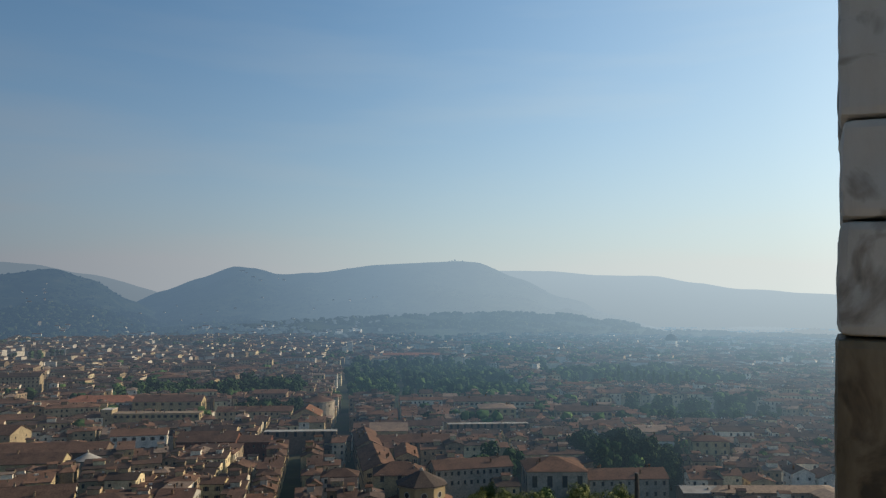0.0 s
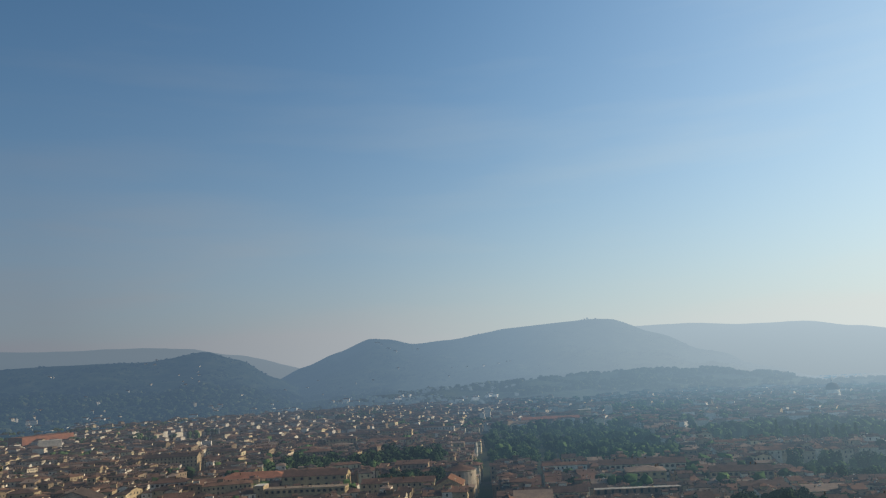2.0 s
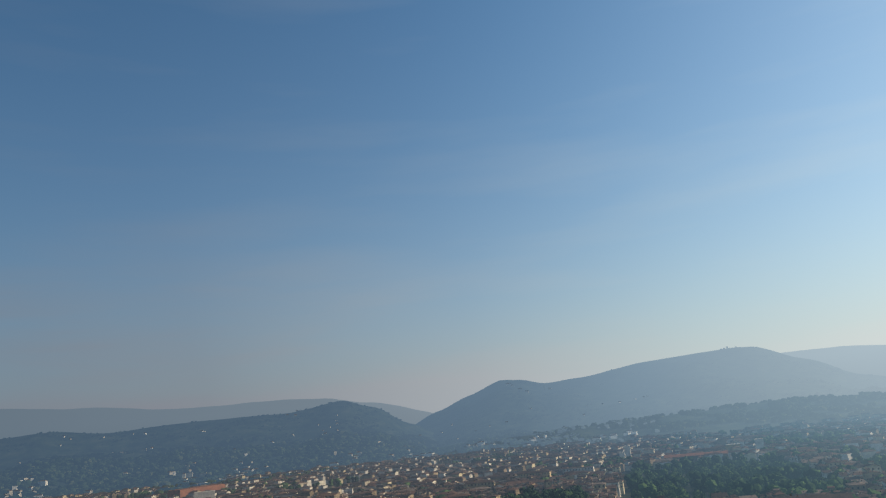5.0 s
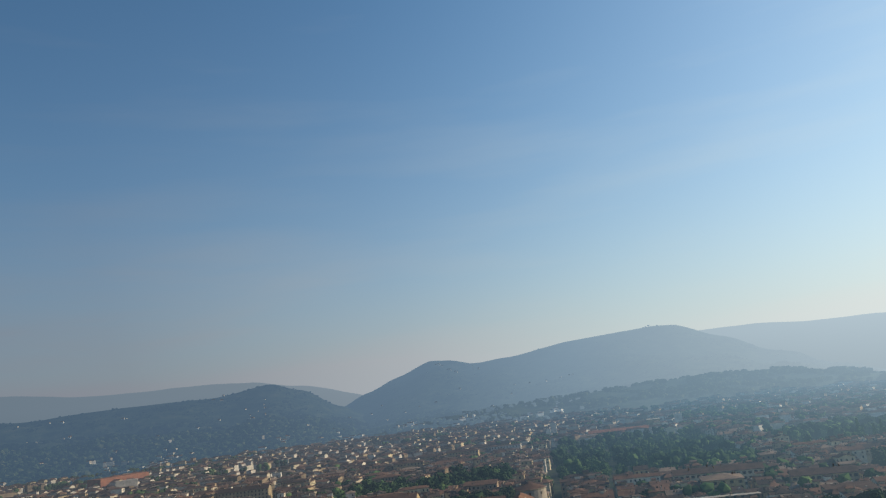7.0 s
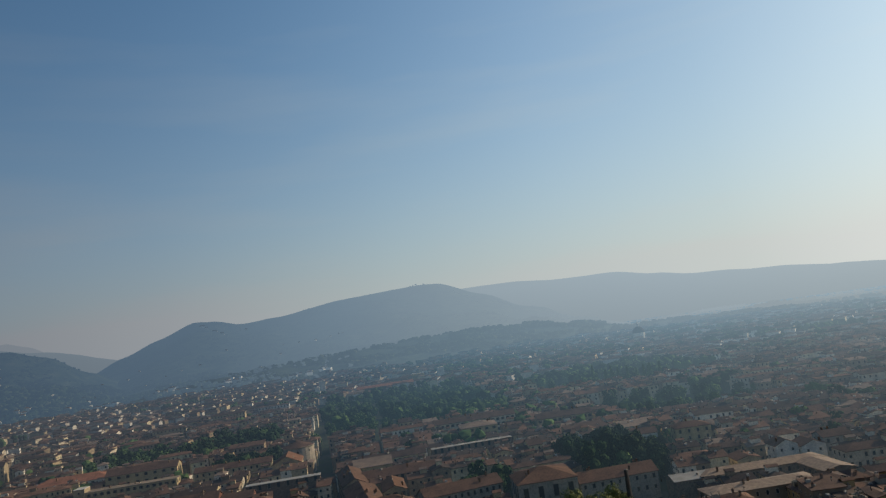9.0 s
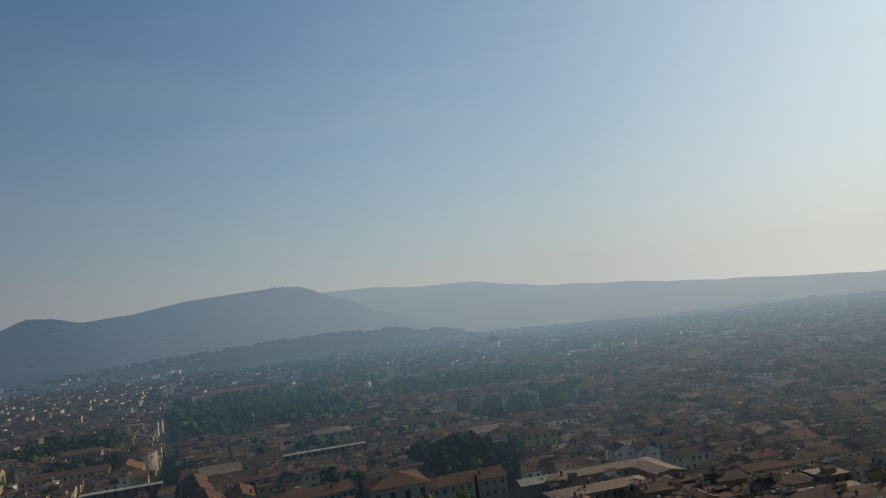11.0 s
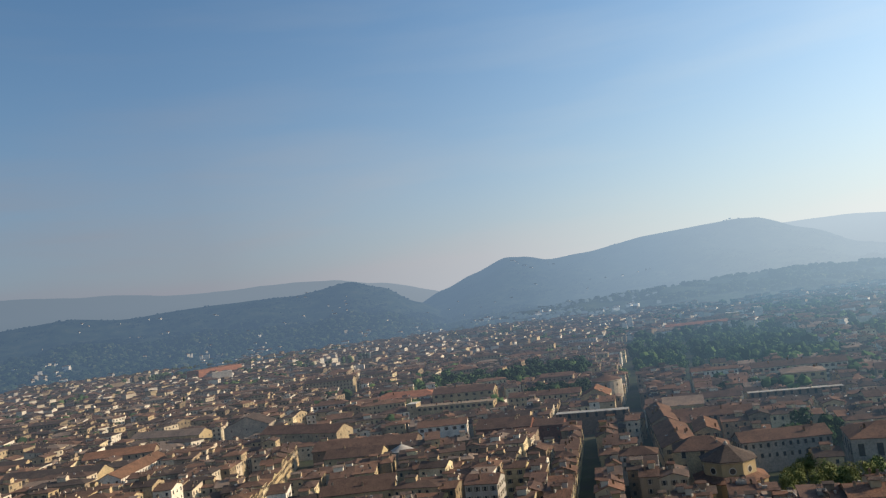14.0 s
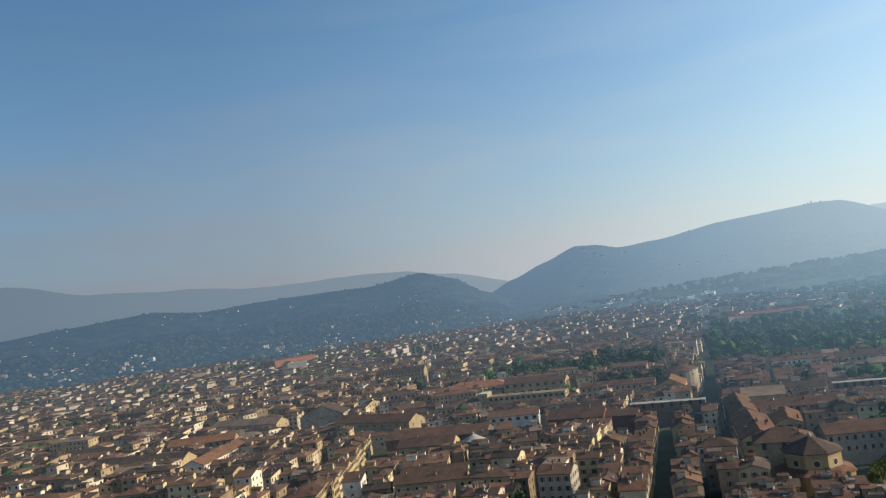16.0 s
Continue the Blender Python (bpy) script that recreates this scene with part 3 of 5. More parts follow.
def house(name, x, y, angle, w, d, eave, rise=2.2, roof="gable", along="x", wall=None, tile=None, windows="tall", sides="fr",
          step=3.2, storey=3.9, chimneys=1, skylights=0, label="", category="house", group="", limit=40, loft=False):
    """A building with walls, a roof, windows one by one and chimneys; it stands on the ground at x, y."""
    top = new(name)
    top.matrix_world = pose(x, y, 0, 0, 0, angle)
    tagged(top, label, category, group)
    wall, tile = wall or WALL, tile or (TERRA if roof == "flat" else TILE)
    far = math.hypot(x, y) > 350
    # distant buildings take the finishes with haze emission mixed in
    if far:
        wall, tile = HAZED.get(wall.name, wall), HAZED.get(tile.name, tile)
    me = Mesh([wall])
    wall_shell(me, w, d, eave, rise, roof, along)
    me.part("wall", top)
    me = Mesh([tile])
    roof_shell(me, w, d, eave, rise, roof, along)
    me.part("roof", top)
    if windows:
        add_windows(top, w, d, eave, windows, step, storey, sides, limit=limit, far=far)
    for _ in range(chimneys):
        a, b = rng.uniform(-0.38, 0.38) * w, rng.uniform(-0.3, 0.3) * d
        ob = new("chimney", CHIMNEYS)
        ob.parent = top
        ob.matrix_local = pose(a, b, roof_height(w, d, eave, rise, roof, along, a, b), 0, 0, rng.choice((0, 90)))
    if loft or rng.random() < 0.3:
        a, b = rng.uniform(-0.35, 0.35) * w, rng.uniform(-0.3, 0.3) * d
        ob = new("vent_box", VENT)
        ob.parent = top
        ob.matrix_local = pose(a, b, roof_height(w, d, eave, rise, roof, along, a, b), 0, 0, rng.uniform(0, 90))
    if loft:
        a, b = rng.uniform(-0.2, 0.2) * w, rng.uniform(-0.2, 0.2) * d
        z = roof_height(w, d, eave, rise, roof, along, a, b)
        lw, ld = rng.uniform(2.6, 4.5), rng.uniform(2.4, 3.6)
        shift = lambda p: (p[0] + a, p[1] + b, p[2] + z - 2.2)
        me = Mesh([rng.choice((WALL, WALL, WHITE))])
        wall_shell(me, lw, ld, 4.2, 0.6, "gable", "x", 0, shift)
        loft_ob = me.part("loft", top)
        me = Mesh([TILE])
        roof_shell(me, lw, ld, 4.2, 0.6, "gable", "x", 0, shift, 0.3, 0.18)
        me.part("loft_roof", loft_ob)
    for _ in range(skylights):
        a, b = rng.uniform(-0.35, 0.35) * w, rng.choice((-1, 1)) * rng.uniform(0.12, 0.3) * d
        slope = math.degrees(math.atan2(rise, (d if along == "x" else w) / 2)) if roof == "gable" else 0
        ob = new("skylight", SKYLIGHT)
        ob.parent = top
        tilt = (slope if b < 0 else -slope) if along == "x" else 0
        ob.matrix_local = pose(a, b, roof_height(w, d, eave, rise, roof, along, a, b) + 0.05, tilt, 0, 0)
    return top


# ---- ground ----
# from 340 m out the ground's material has haze painted in as emission
me = Mesh([GROUND, FAR_GROUND])
RINGS = [0, 150, 340, 600, 1000, 1500, 2200, 3200, 4950, 6600]
for i in range(len(RINGS) - 1):
    for k in range(72):
        a0, a1 = radians(5 * k), radians(5 * k + 5)
        q = [(RINGS[i] * math.sin(a0), RINGS[i] * math.cos(a0), 0), (RINGS[i] * math.sin(a1), RINGS[i] * math.cos(a1), 0),
             (RINGS[i + 1] * math.sin(a1), RINGS[i + 1] * math.cos(a1), 0), (RINGS[i + 1] * math.sin(a0), RINGS[i + 1] * math.cos(a0), 0)]
        me.face([q[0], q[3], q[2], q[1]] if i else [q[0], q[3], q[2]], 1 if RINGS[i] >= 340 else 0)
tagged(me.part("ground"), "dark paved streets and yards of the town", "ground", kind="structure")


# ---- hills ----
def profile(az, knots):
    """The height of a ridge's line over the eye's level, in degrees, eased from knot to knot."""
    if az <= knots[0][0]:
        return knots[0][1]
    for (a0, e0), (a1, e1) in zip(knots, knots[1:]):
        if az <= a1:
            k = (az - a0) / (a1 - a0)
            return e0 + (e1 - e0) * k * k * (3 - 2 * k) * 0.6 + (e1 - e0) * k * 0.4
    return knots[-1][1]


HILLS = [
    # name, foot and crest distance, ridge
    ("hills_pale", 5200, 5800, [(-75, 1.0), (-40, 1.8), (-30, 2.75), (-24, 3.2), (-20.5, 3.35), (-17, 3.0), (-13, 2.55), (-10, 2.85), (-8, 3.0), (-5.5, 3.15), (-3, 3.2), (-0.5, 3.55), (1.5, 3.72),
                                (5, 3.2), (9, 2.0), (14, 0.0), (75, -0.5)]),
    ("hills_back", 4200, 4850, [(-75, 3.0), (-56, 4.6), (-51, 5.0), (-46, 3.95), (-41, 3.65), (-34, 3.1), (-29, 3.2), (-24.5, 3.05), (-20.5, 2.4), (-15, 1.0),
                                (-8, 0.2), (1, 0.8), (4.5, 2.6), (6, 3.05), (9.4, 2.95), (12.4, 2.85), (16.6, 2.5), (20, 2.45),
                                (23, 1.93), (26, 1.5), (31, 1.1), (35, 0.7), (39, 0.35), (43, 0.0), (48, -0.4), (75, -0.6)]),
    ("hills_main", 2550, 4050, [(-30, -1.5), (-21, -0.8), (-18.3, 0.3), (-15.9, 1.31), (-13.4, 2.25), (-10.8, 3.2), (-9.8, 3.08), (-7.8, 2.6),
                                (-5, 2.78), (-1, 3.33), (4.5, 3.62), (7, 3.55), (10, 2.5), (13.5, 0.9), (17, -0.4), (21, -1.4), (75, -1.6)]),
    ("hills_left", 2350, 3450, [(-75, 1.2), (-52, 1.48), (-46, 1.95), (-42, 2.2), (-38.9, 1.85), (-32, 2.2), (-26.4, 2.2), (-22.8, 2.75),
                                (-20.5, 2.06), (-17.9, 0.7), (-15, -0.6), (-10, -1.6), (75, -1.8)]),
    ("hills_foot", 2300, 2800, [(-75, -1.6), (-20, -1.6), (-8, -0.95), (0, -0.55), (5, -0.3), (9, -0.25), (13, -0.4), (17, -0.9), (22, -1.6), (28, -1.85), (75, -1.9)]),
]


def hill_height(az, r, foot, crest, knots):
    rise = EYE[2] + crest * math.tan(radians(profile(az, knots)))
    if r <= crest:
        k = max(0.0, (r - foot) / (crest - foot))
        z = rise * (k ** 1.25)
    else:
        z = rise * max(0.0, 1 - ((r - crest) / 260) ** 2)
    p = Vector((r * math.sin(radians(az)), r * math.cos(radians(az)), 0))
    rough = noise.noise(p * 0.0035) * 30 + noise.noise(p * 0.009) * 16
    return z + rough * min(1, max(0.0, (r - foot) / 500)) * (0.25 if r >= crest - 60 else 1.0) - (0.5 if r <= foot else 0)


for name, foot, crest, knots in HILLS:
    # the slopes' blue and pale tones come from haze emission in these materials
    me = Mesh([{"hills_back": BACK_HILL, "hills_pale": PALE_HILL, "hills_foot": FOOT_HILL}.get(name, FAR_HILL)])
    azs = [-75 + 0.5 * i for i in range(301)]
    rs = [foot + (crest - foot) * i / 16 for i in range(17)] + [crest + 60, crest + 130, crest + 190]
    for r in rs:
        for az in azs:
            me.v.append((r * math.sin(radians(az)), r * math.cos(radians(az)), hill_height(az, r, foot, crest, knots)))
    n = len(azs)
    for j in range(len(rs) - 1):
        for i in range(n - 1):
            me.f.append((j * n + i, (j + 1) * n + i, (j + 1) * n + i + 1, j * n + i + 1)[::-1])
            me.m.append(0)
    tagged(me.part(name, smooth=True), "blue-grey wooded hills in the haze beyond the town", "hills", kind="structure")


def land(az, r):
    """The height of the land at a bearing and distance."""
    return max([0.0] + [hill_height(az, r, f, c, k) for _, f, c, k in HILLS if f < r < c + 150])


def blob(me, x, y, z, rx, rz, mat=0):
    """A small uneven clump of foliage: a lumpy ball of twenty faces."""
    t = (1 + 5 ** 0.5) / 2
    ico = [(-1, t, 0), (1, t, 0), (-1, -t, 0), (1, -t, 0), (0, -1, t), (0, 1, t), (0, -1, -t), (0, 1, -t), (t, 0, -1), (t, 0, 1), (-t, 0, -1), (-t, 0, 1)]
    fs = [(0, 11, 5), (0, 5, 1), (0, 1, 7), (0, 7, 10), (0, 10, 11), (1, 5, 9), (5, 11, 4), (11, 10, 2), (10, 7, 6), (7, 1, 8),
          (3, 9, 4), (3, 4, 2), (3, 2, 6), (3, 6, 8), (3, 8, 9), (4, 9, 5), (2, 4, 11), (6, 2, 10), (8, 6, 7), (9, 8, 1)]
    a = rng.uniform(0, 6.3)
    c, s = math.cos(a), math.sin(a)
    pts = []
    for p in ico:
        k = rng.uniform(0.35, 0.65)
        pts.append((x + rx * k * (c * p[0] - s * p[1]), y + rx * k * (s * p[0] + c * p[1]), z + rz * k * p[2]))
    me.solid(pts, fs, mat)


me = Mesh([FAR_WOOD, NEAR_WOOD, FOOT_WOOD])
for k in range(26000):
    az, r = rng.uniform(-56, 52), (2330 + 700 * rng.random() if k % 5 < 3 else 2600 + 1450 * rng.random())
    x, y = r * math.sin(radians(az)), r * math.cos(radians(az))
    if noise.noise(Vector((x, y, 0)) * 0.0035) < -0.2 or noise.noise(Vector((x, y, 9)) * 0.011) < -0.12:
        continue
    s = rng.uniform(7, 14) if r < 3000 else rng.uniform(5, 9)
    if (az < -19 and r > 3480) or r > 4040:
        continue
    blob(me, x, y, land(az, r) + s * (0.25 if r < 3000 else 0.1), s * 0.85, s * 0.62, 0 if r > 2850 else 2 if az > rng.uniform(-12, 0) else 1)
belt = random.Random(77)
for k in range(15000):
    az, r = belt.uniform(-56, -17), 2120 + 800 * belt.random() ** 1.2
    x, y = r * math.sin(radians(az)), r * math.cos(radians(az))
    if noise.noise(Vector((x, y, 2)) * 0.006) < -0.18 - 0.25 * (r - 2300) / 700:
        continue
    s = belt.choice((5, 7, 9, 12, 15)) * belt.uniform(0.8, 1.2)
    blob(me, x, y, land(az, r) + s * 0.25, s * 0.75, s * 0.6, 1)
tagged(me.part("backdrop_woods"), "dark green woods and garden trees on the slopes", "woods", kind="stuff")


def far_house(me, x, y, z, w, d, h, angle, rise):
    tr = mover(x, y, z, angle)
    roof = "flat" if rise <= 0 else "hip" if (w * 7.3) % 1 < 0.7 else "gable"
    wall_shell(me, w, d, h, rise, roof, "x", 2 if len(me.mats) > 2 and (w * 3.7) % 1 < 0.35 else 0, tr)
    roof_shell(me, w, d, h, rise, roof, "x", 1, tr, 0.5, 0.3)


me = Mesh([VILLA, FAR_TILE])
hamlets = [(rng.uniform(-55, -17) if k % 5 else rng.uniform(-17, 1), 2200 + 1150 * rng.random() ** 1.8) for k in range(120)]
for az0, r0 in hamlets:
    for _ in range(rng.choice((1, 2, 3, 5, 9)) if r0 < 2750 else rng.choice((1, 1, 2, 3))):
        az, r = az0 + rng.gauss(0, 0.55), r0 + rng.gauss(0, 45)
        x, y = r * math.sin(radians(az)), r * math.cos(radians(az))
        tall = rng.uniform(8, 16) if r < 2700 else rng.uniform(7, 10)
        size = 1.0 if r < 2750 else 0.6
        far_house(me, x, y, land(az, r) - 1, rng.uniform(7, 24) * size, rng.uniform(7, 12) * size, tall * size, rng.uniform(-50, 40), rng.choice((0, 2, 2.5)))
tagged(me.part("backdrop_villas"), "pale villas scattered over the wooded slopes", "houses", kind="stuff")

# ---- the town's plan ----
# streets: two ends and half the width
STREETS = [((-26, 510), (-62, 1300), 4.5), ((-188, 310), (-232, 445), 5), ((-232, 445), (-290, 582), 5),
           ((-290, 582), (-344, 802), 5), ((-344, 802), (-495, 1206), 5)]
# parks and gardens: centre, half sizes, angle
PARKS = [(52, 985, 100, 265, 0), (-96, 640, 30, 20, 0), (-205, 785, 62, 42, 0), (135, 428, 20, 32, 0), (76, 331, 40, 15, 0), (-116, 795, 36, 62, 0),
         (315, 960, 110, 150, 0), (62, 412, 14, 18, 0), (260, 620, 60, 60, 0)]
FOOTPRINTS = []   # centre, half sizes, angle of the buildings that stand in the plan by name


def inside(x, y, rect, pad=0.0):
    cx, cy, hw, hd, angle = rect
    c, s = math.cos(radians(angle)), math.sin(radians(angle))
    u, v = c * (x - cx) + s * (y - cy), -s * (x - cx) + c * (y - cy)
    return abs(u) < hw + pad and abs(v) < hd + pad


def overlaps(x, y, w, d, angle, rects):
    """Whether a house would stand on one of the given plots."""
    c, s = math.cos(radians(angle)), math.sin(radians(angle))
    spots = [(x + c * a * w / 2 - s * e * d / 2, y + s * a * w / 2 + c * e * d / 2) for a in (-0.94, -0.35, 0.35, 0.94) for e in (-0.94, 0, 0.94)]
    return any(inside(px, py, r) for r in rects for px, py in spots)


def near_street(x, y, pad):
    for (ax, ay), (bx, by), half in STREETS:
        dx, dy = bx - ax, by - ay
        k = max(0, min(1, ((x - ax) * dx + (y - ay) * dy) / (dx * dx + dy * dy)))
        if math.hypot(x - ax - k * dx, y - ay - k * dy) < half + pad:
            return True
    return False


def landmark(name, x, y, angle, w, d, eave, **kw):
    FOOTPRINTS.append((x, y, w / 2, d / 2, angle))
    if math.hypot(x, y) > 350 and kw.get("roof") != "flat":
        kw.setdefault("tile", FAR_BROWN)
    return house(name, x, y, angle, w, d, eave, **kw)

# ---- the buildings that stand out ----
def octagon_church():
    """An eight-sided yellow church: lower ring of chapels, drum with round windows, tiled roof and a white lantern."""
    x, y = 17.5, 345.0
    FOOTPRINTS.append((x, y, 16, 16, 0))
    top = new("octagonal_church")
    top.matrix_world = pose(x, y, 0, 0, 0, 22.5 + 4)
    tagged(top, "yellow octagonal church with a tiled roof and round windows", "church")
    me = Mesh([YELLOW])
    tube(me, [ring(8, 15.2, 0), ring(8, 15.2, 7.2)], 0)
    me.part("chapel_wall", top)
    me = Mesh([TILE])
    tube(me, [ring(8, 15.9, 7.0), ring(8, 15.9, 7.35), ring(8, 10.9, 9.2)], 0)
    me.part("chapel_roof", top)
    me = Mesh([YELLOW])
    tube(me, [ring(8, 11.0, 7.0), ring(8, 11.0, 14.6)], 0)
    drum = me.part("drum", top)
    me = Mesh([SURROUND])
    tube(me, [ring(8, 11.05, 14.2), ring(8, 11.5, 14.5), ring(8, 11.6, 15.0)], 0)
    me.part("cornice", top)
    me = Mesh([TILE])
    tube(me, [ring(8, 12.0, 14.85), ring(8, 12.0, 15.15), ring(8, 1.0, 20.2)], 0)
    me.part("roof", top)
    me = Mesh([WHITE])
    tube(me, [ring(8, 1.0, 20.0), ring(8, 0.9, 20.9), ring(8, 0.15, 21.8)], 0)
    me.part("lantern", top, "small white lantern")
    for k in range(8):
        a = 22.5 + 45 * k
        me = Mesh([SURROUND, GLASS])
        tube(me, [[(p[0], p[1], p[2]) for p in ring(16, 1.55, -0.1)], ring(16, 1.55, 0.12), ring(16, 1.2, 0.12)], 0, False)
        me.solid(ring(16, 1.22, 0.05), [tuple(range(16))], 1)
        ob = me.part("round_window", drum)
        ap = 11.0 * math.cos(radians(22.5))
        ob.matrix_local = Matrix.Translation((ap * math.cos(radians(a)), ap * math.sin(radians(a)), 11.2)) @ Euler((0, radians(90), radians(a))).to_matrix().to_4x4()


octagon_church()


def round_building(name, x, y, radius, eave, peak, wall, tile, label, category, knob=True):
    FOOTPRINTS.append((x, y, radius, radius, 0))
    top = new(name)
    top.matrix_world = pose(x, y, 0)
    tagged(top, label, category)
    me = Mesh([wall])
    tube(me, [ring(24, radius, 0), ring(24, radius, eave)])
    body = me.part("wall", top)
    me = Mesh([SURROUND])
    tube(me, [ring(24, radius, eave - 0.5), ring(24, radius + 0.5, eave), ring(24, radius + 0.5, eave + 0.3)])
    me.part("cornice", top)
    me = Mesh([tile])
    tube(me, [ring(24, radius + 0.4, eave + 0.28), ring(24, 0.6, peak)])
    me.part("roof", top)
    if knob:
        me = Mesh([WHITE])
        tube(me, [ring(8, 0.6, peak - 0.2), ring(8, 0.5, peak + 1.0), ring(8, 0.1, peak + 1.6)])
        me.part("finial", top)
    for k in range(8):
        ob = new("window", WINDOWS["bare"])
        ob.parent = body
        a = 45 * k
        ob.matrix_local = pose(radius * math.sin(radians(a)), -radius * math.cos(radians(a)), eave - 4, 0, 0, a)


round_building("round_chapel", -155, 420, 6.5, 13.0, 16.5, WHITE, FLAT, "round white chapel drum with a pale conical roof", "church")
round_building("church_tribune", -50, 612, 12.0, 20.0, 24.0, FAR_STACK, FAR_TILE, "tall round stone church choir with a tiled cone roof", "church", False)

landmark("church", -55, 569, 0, 20, 26, 16, rise=5, along="y", wall=FAR_OCHRE, tile=FAR_ORANGE, windows="small", sides="f", step=7, storey=9, chimneys=0, label="plain church front with a low gable and orange tiles", category="church")
landmark("arcade_gallery", -52.5, 500.5, 0, 46, 8, 14, roof="flat", tile=FLAT, wall=FAR_STACK, windows="large", sides="f", step=5.2, storey=7, chimneys=0, label="long arcaded gallery under a flat pale roof", category="gallery")
landmark("long_house", -97, 597, 0, 56, 13, 15, rise=3, windows="bare", sides="fr", step=4, chimneys=6, wall=FAR_WALL, tile=FAR_TILE, label="long cream building with a row of white chimneys", category="building")
landmark("palazzo", -173, 640, 0, 54, 17, 18, rise=4, wall=FAR_OCHRE, windows="tall", sides="fr", step=6, storey=5, chimneys=2, tile=FAR_TILE, label="long tan palazzo under a shallow tiled roof", category="building")
landmark("terraced_building", -165, 581, 0, 62, 13, 16, roof="flat", tile=STONE, wall=FAR_OCHRE, windows="tall", sides="fr", step=4.2, storey=5, chimneys=4, label="yellow building with a flat grey roof terrace", category="building")
landmark("stair_tower", -200, 580, 0, 7.6, 12, 19, roof="flat", wall=FAR_OCHRE, windows="small", sides="f", step=4, storey=5, chimneys=0, tile=FAR_WHITE, label="tall yellow end block of the terraced building", category="building")
landmark("beige_house", -148, 484, 10, 32, 15, 16, rise=3, along="x", wall=FAR_WHITE, windows="tall", sides="fr", step=5, storey=6, chimneys=2, tile=FAR_TILE, label="beige house with few tall windows and a tiled roof", category="house")
landmark("hip_roofed_house", -238, 676, 0, 62, 24, 14, rise=4.5, roof="hip", tile=FAR_RED, windows="tall", sides="fr", step=5, chimneys=3, wall=FAR_WALL, label="wide house with an orange hipped roof", category="building")
landmark("red_house", -104, 474, 0, 34, 22, 14, rise=4.5, along="x", wall=RED, windows="small", sides="fr", step=6, storey=5, chimneys=4, skylights=3, label="dark red plastered house with a patched tile roof", category="house")
landmark("red_annex", -77, 478, 0, 18, 18, 12.5, rise=2.6, along="x", wall=RED, windows="small", sides="fr", step=5, storey=5, chimneys=3, label="narrow red house beside the gallery", category="house")
landmark("church_nave", -190, 454, 6, 66, 22, 12.0, rise=4.0, wall=STONE, windows="small", sides="fr", step=8, storey=9, chimneys=0, label="broad low church nave with a brown tile roof", category="church")
landmark("cloister_wing", -184, 421, 6, 34, 17, 12.5, rise=4, wall=YELLOW, windows="small", sides="fr", step=6, chimneys=1, label="church wing with a yellow gable end", category="building")
landmark("gabled_church", -333, 556, 16, 36, 26, 17, rise=7.5, along="y", wall=FAR_STACK, windows="small", sides="f", step=9, storey=9, chimneys=0, tile=FAR_TILE, label="grey stone church with a broad gable front", category="church")
landmark("side_chapel", -262, 512, -14, 72, 19, 14.5, rise=4.5, wall=FAR_OCHRE, windows="small", sides="fr", step=7, storey=8, chimneys=1, tile=FAR_TILE, label="long church wing with a plain brown roof", category="church")
landmark("white_palazzo", -300, 643, 10, 32, 14, 17, rise=3, roof="hip", wall=FAR_WHITE, windows="tall", sides="fr", step=3.6, chimneys=2, tile=FAR_TILE, label="white three-storey palazzo with shuttered windows", category="building")
landmark("tall_palazzo", -398, 856, 10, 58, 18, 20, rise=3.5, wall=FAR_OCHRE, windows="bare", sides="fr", step=4, chimneys=3, tile=FAR_TILE, label="tall cream palazzo at a street corner", category="building")
landmark("long_wing", -341, 424, 14.5, 15, 72, 13.5, rise=3.6, along="y", tile=FAR_ORANGE, wall=FAR_WHITE, windows="bare", sides="rf", step=4, chimneys=2, label="long white wing under bright orange tiles", category="building", limit=60)
landmark("convent_wing", -391, 411, 7, 70, 18, 14, rise=4.5, along="x", wall=FAR_OCHRE, windows="bare", sides="fr", step=4.5, chimneys=1, tile=FAR_TILE, label="long convent wing with a yellow gable end", category="building")
landmark("convent_range", -394, 477, 22, 50, 15, 14, rise=4, tile=FAR_ORANGE, windows="bare", sides="fr", step=4.5, chimneys=0, wall=FAR_WALL, label="convent range with an orange tile roof", category="building")
landmark("flat_roofed_block", -912, 800, 66, 52, 16, 13, roof="flat", wall=FAR_WHITE, windows=None, chimneys=0, tile=FAR_WHITE, label="long white block with a flat roof", category="building")
landmark("brick_block", -925, 1420, 70, 110, 40, 24, roof="flat", wall=FAR_RED, tile=FAR_RED, windows=None, chimneys=0, label="large orange brick block at the edge of town", category="building")
landmark("slab_block", -770, 1205, 30, 34, 14, 26, roof="flat", wall=FAR_WHITE, windows=None, chimneys=0, tile=FAR_WHITE, label="pale grey slab of flats", category="building")
landmark("hip_yellow_house", 8, 364, 0, 24, 17, 16, rise=4.5, roof="hip", wall=YELLOW, windows="large", sides="fl", step=6, storey=6, chimneys=1, label="yellow house with a hipped roof beside the church", category="house")
landmark("long_roofed_house", -9.5, 462, 5, 14, 52, 15.0, rise=3.4, along="y", wall=WALL, windows="tall", sides="lf", step=5, chimneys=4, skylights=2, label="very long house with a dark tiled roof along the street", category="building")
landmark("long_roofed_house", -3.0, 406, 5, 17, 58, 13.6, rise=3.6, along="y", wall=WALL, windows="tall", sides="lf", step=5, chimneys=4, skylights=3, label="long street house with a lower patched tile roof", category="building")
landmark("orange_annex", 13, 425, 0, 12, 30, 13.5, rise=2.5, along="y", tile=FRESH, windows="tall", sides="f", chimneys=1, label="annex with a newly laid orange roof", category="house")
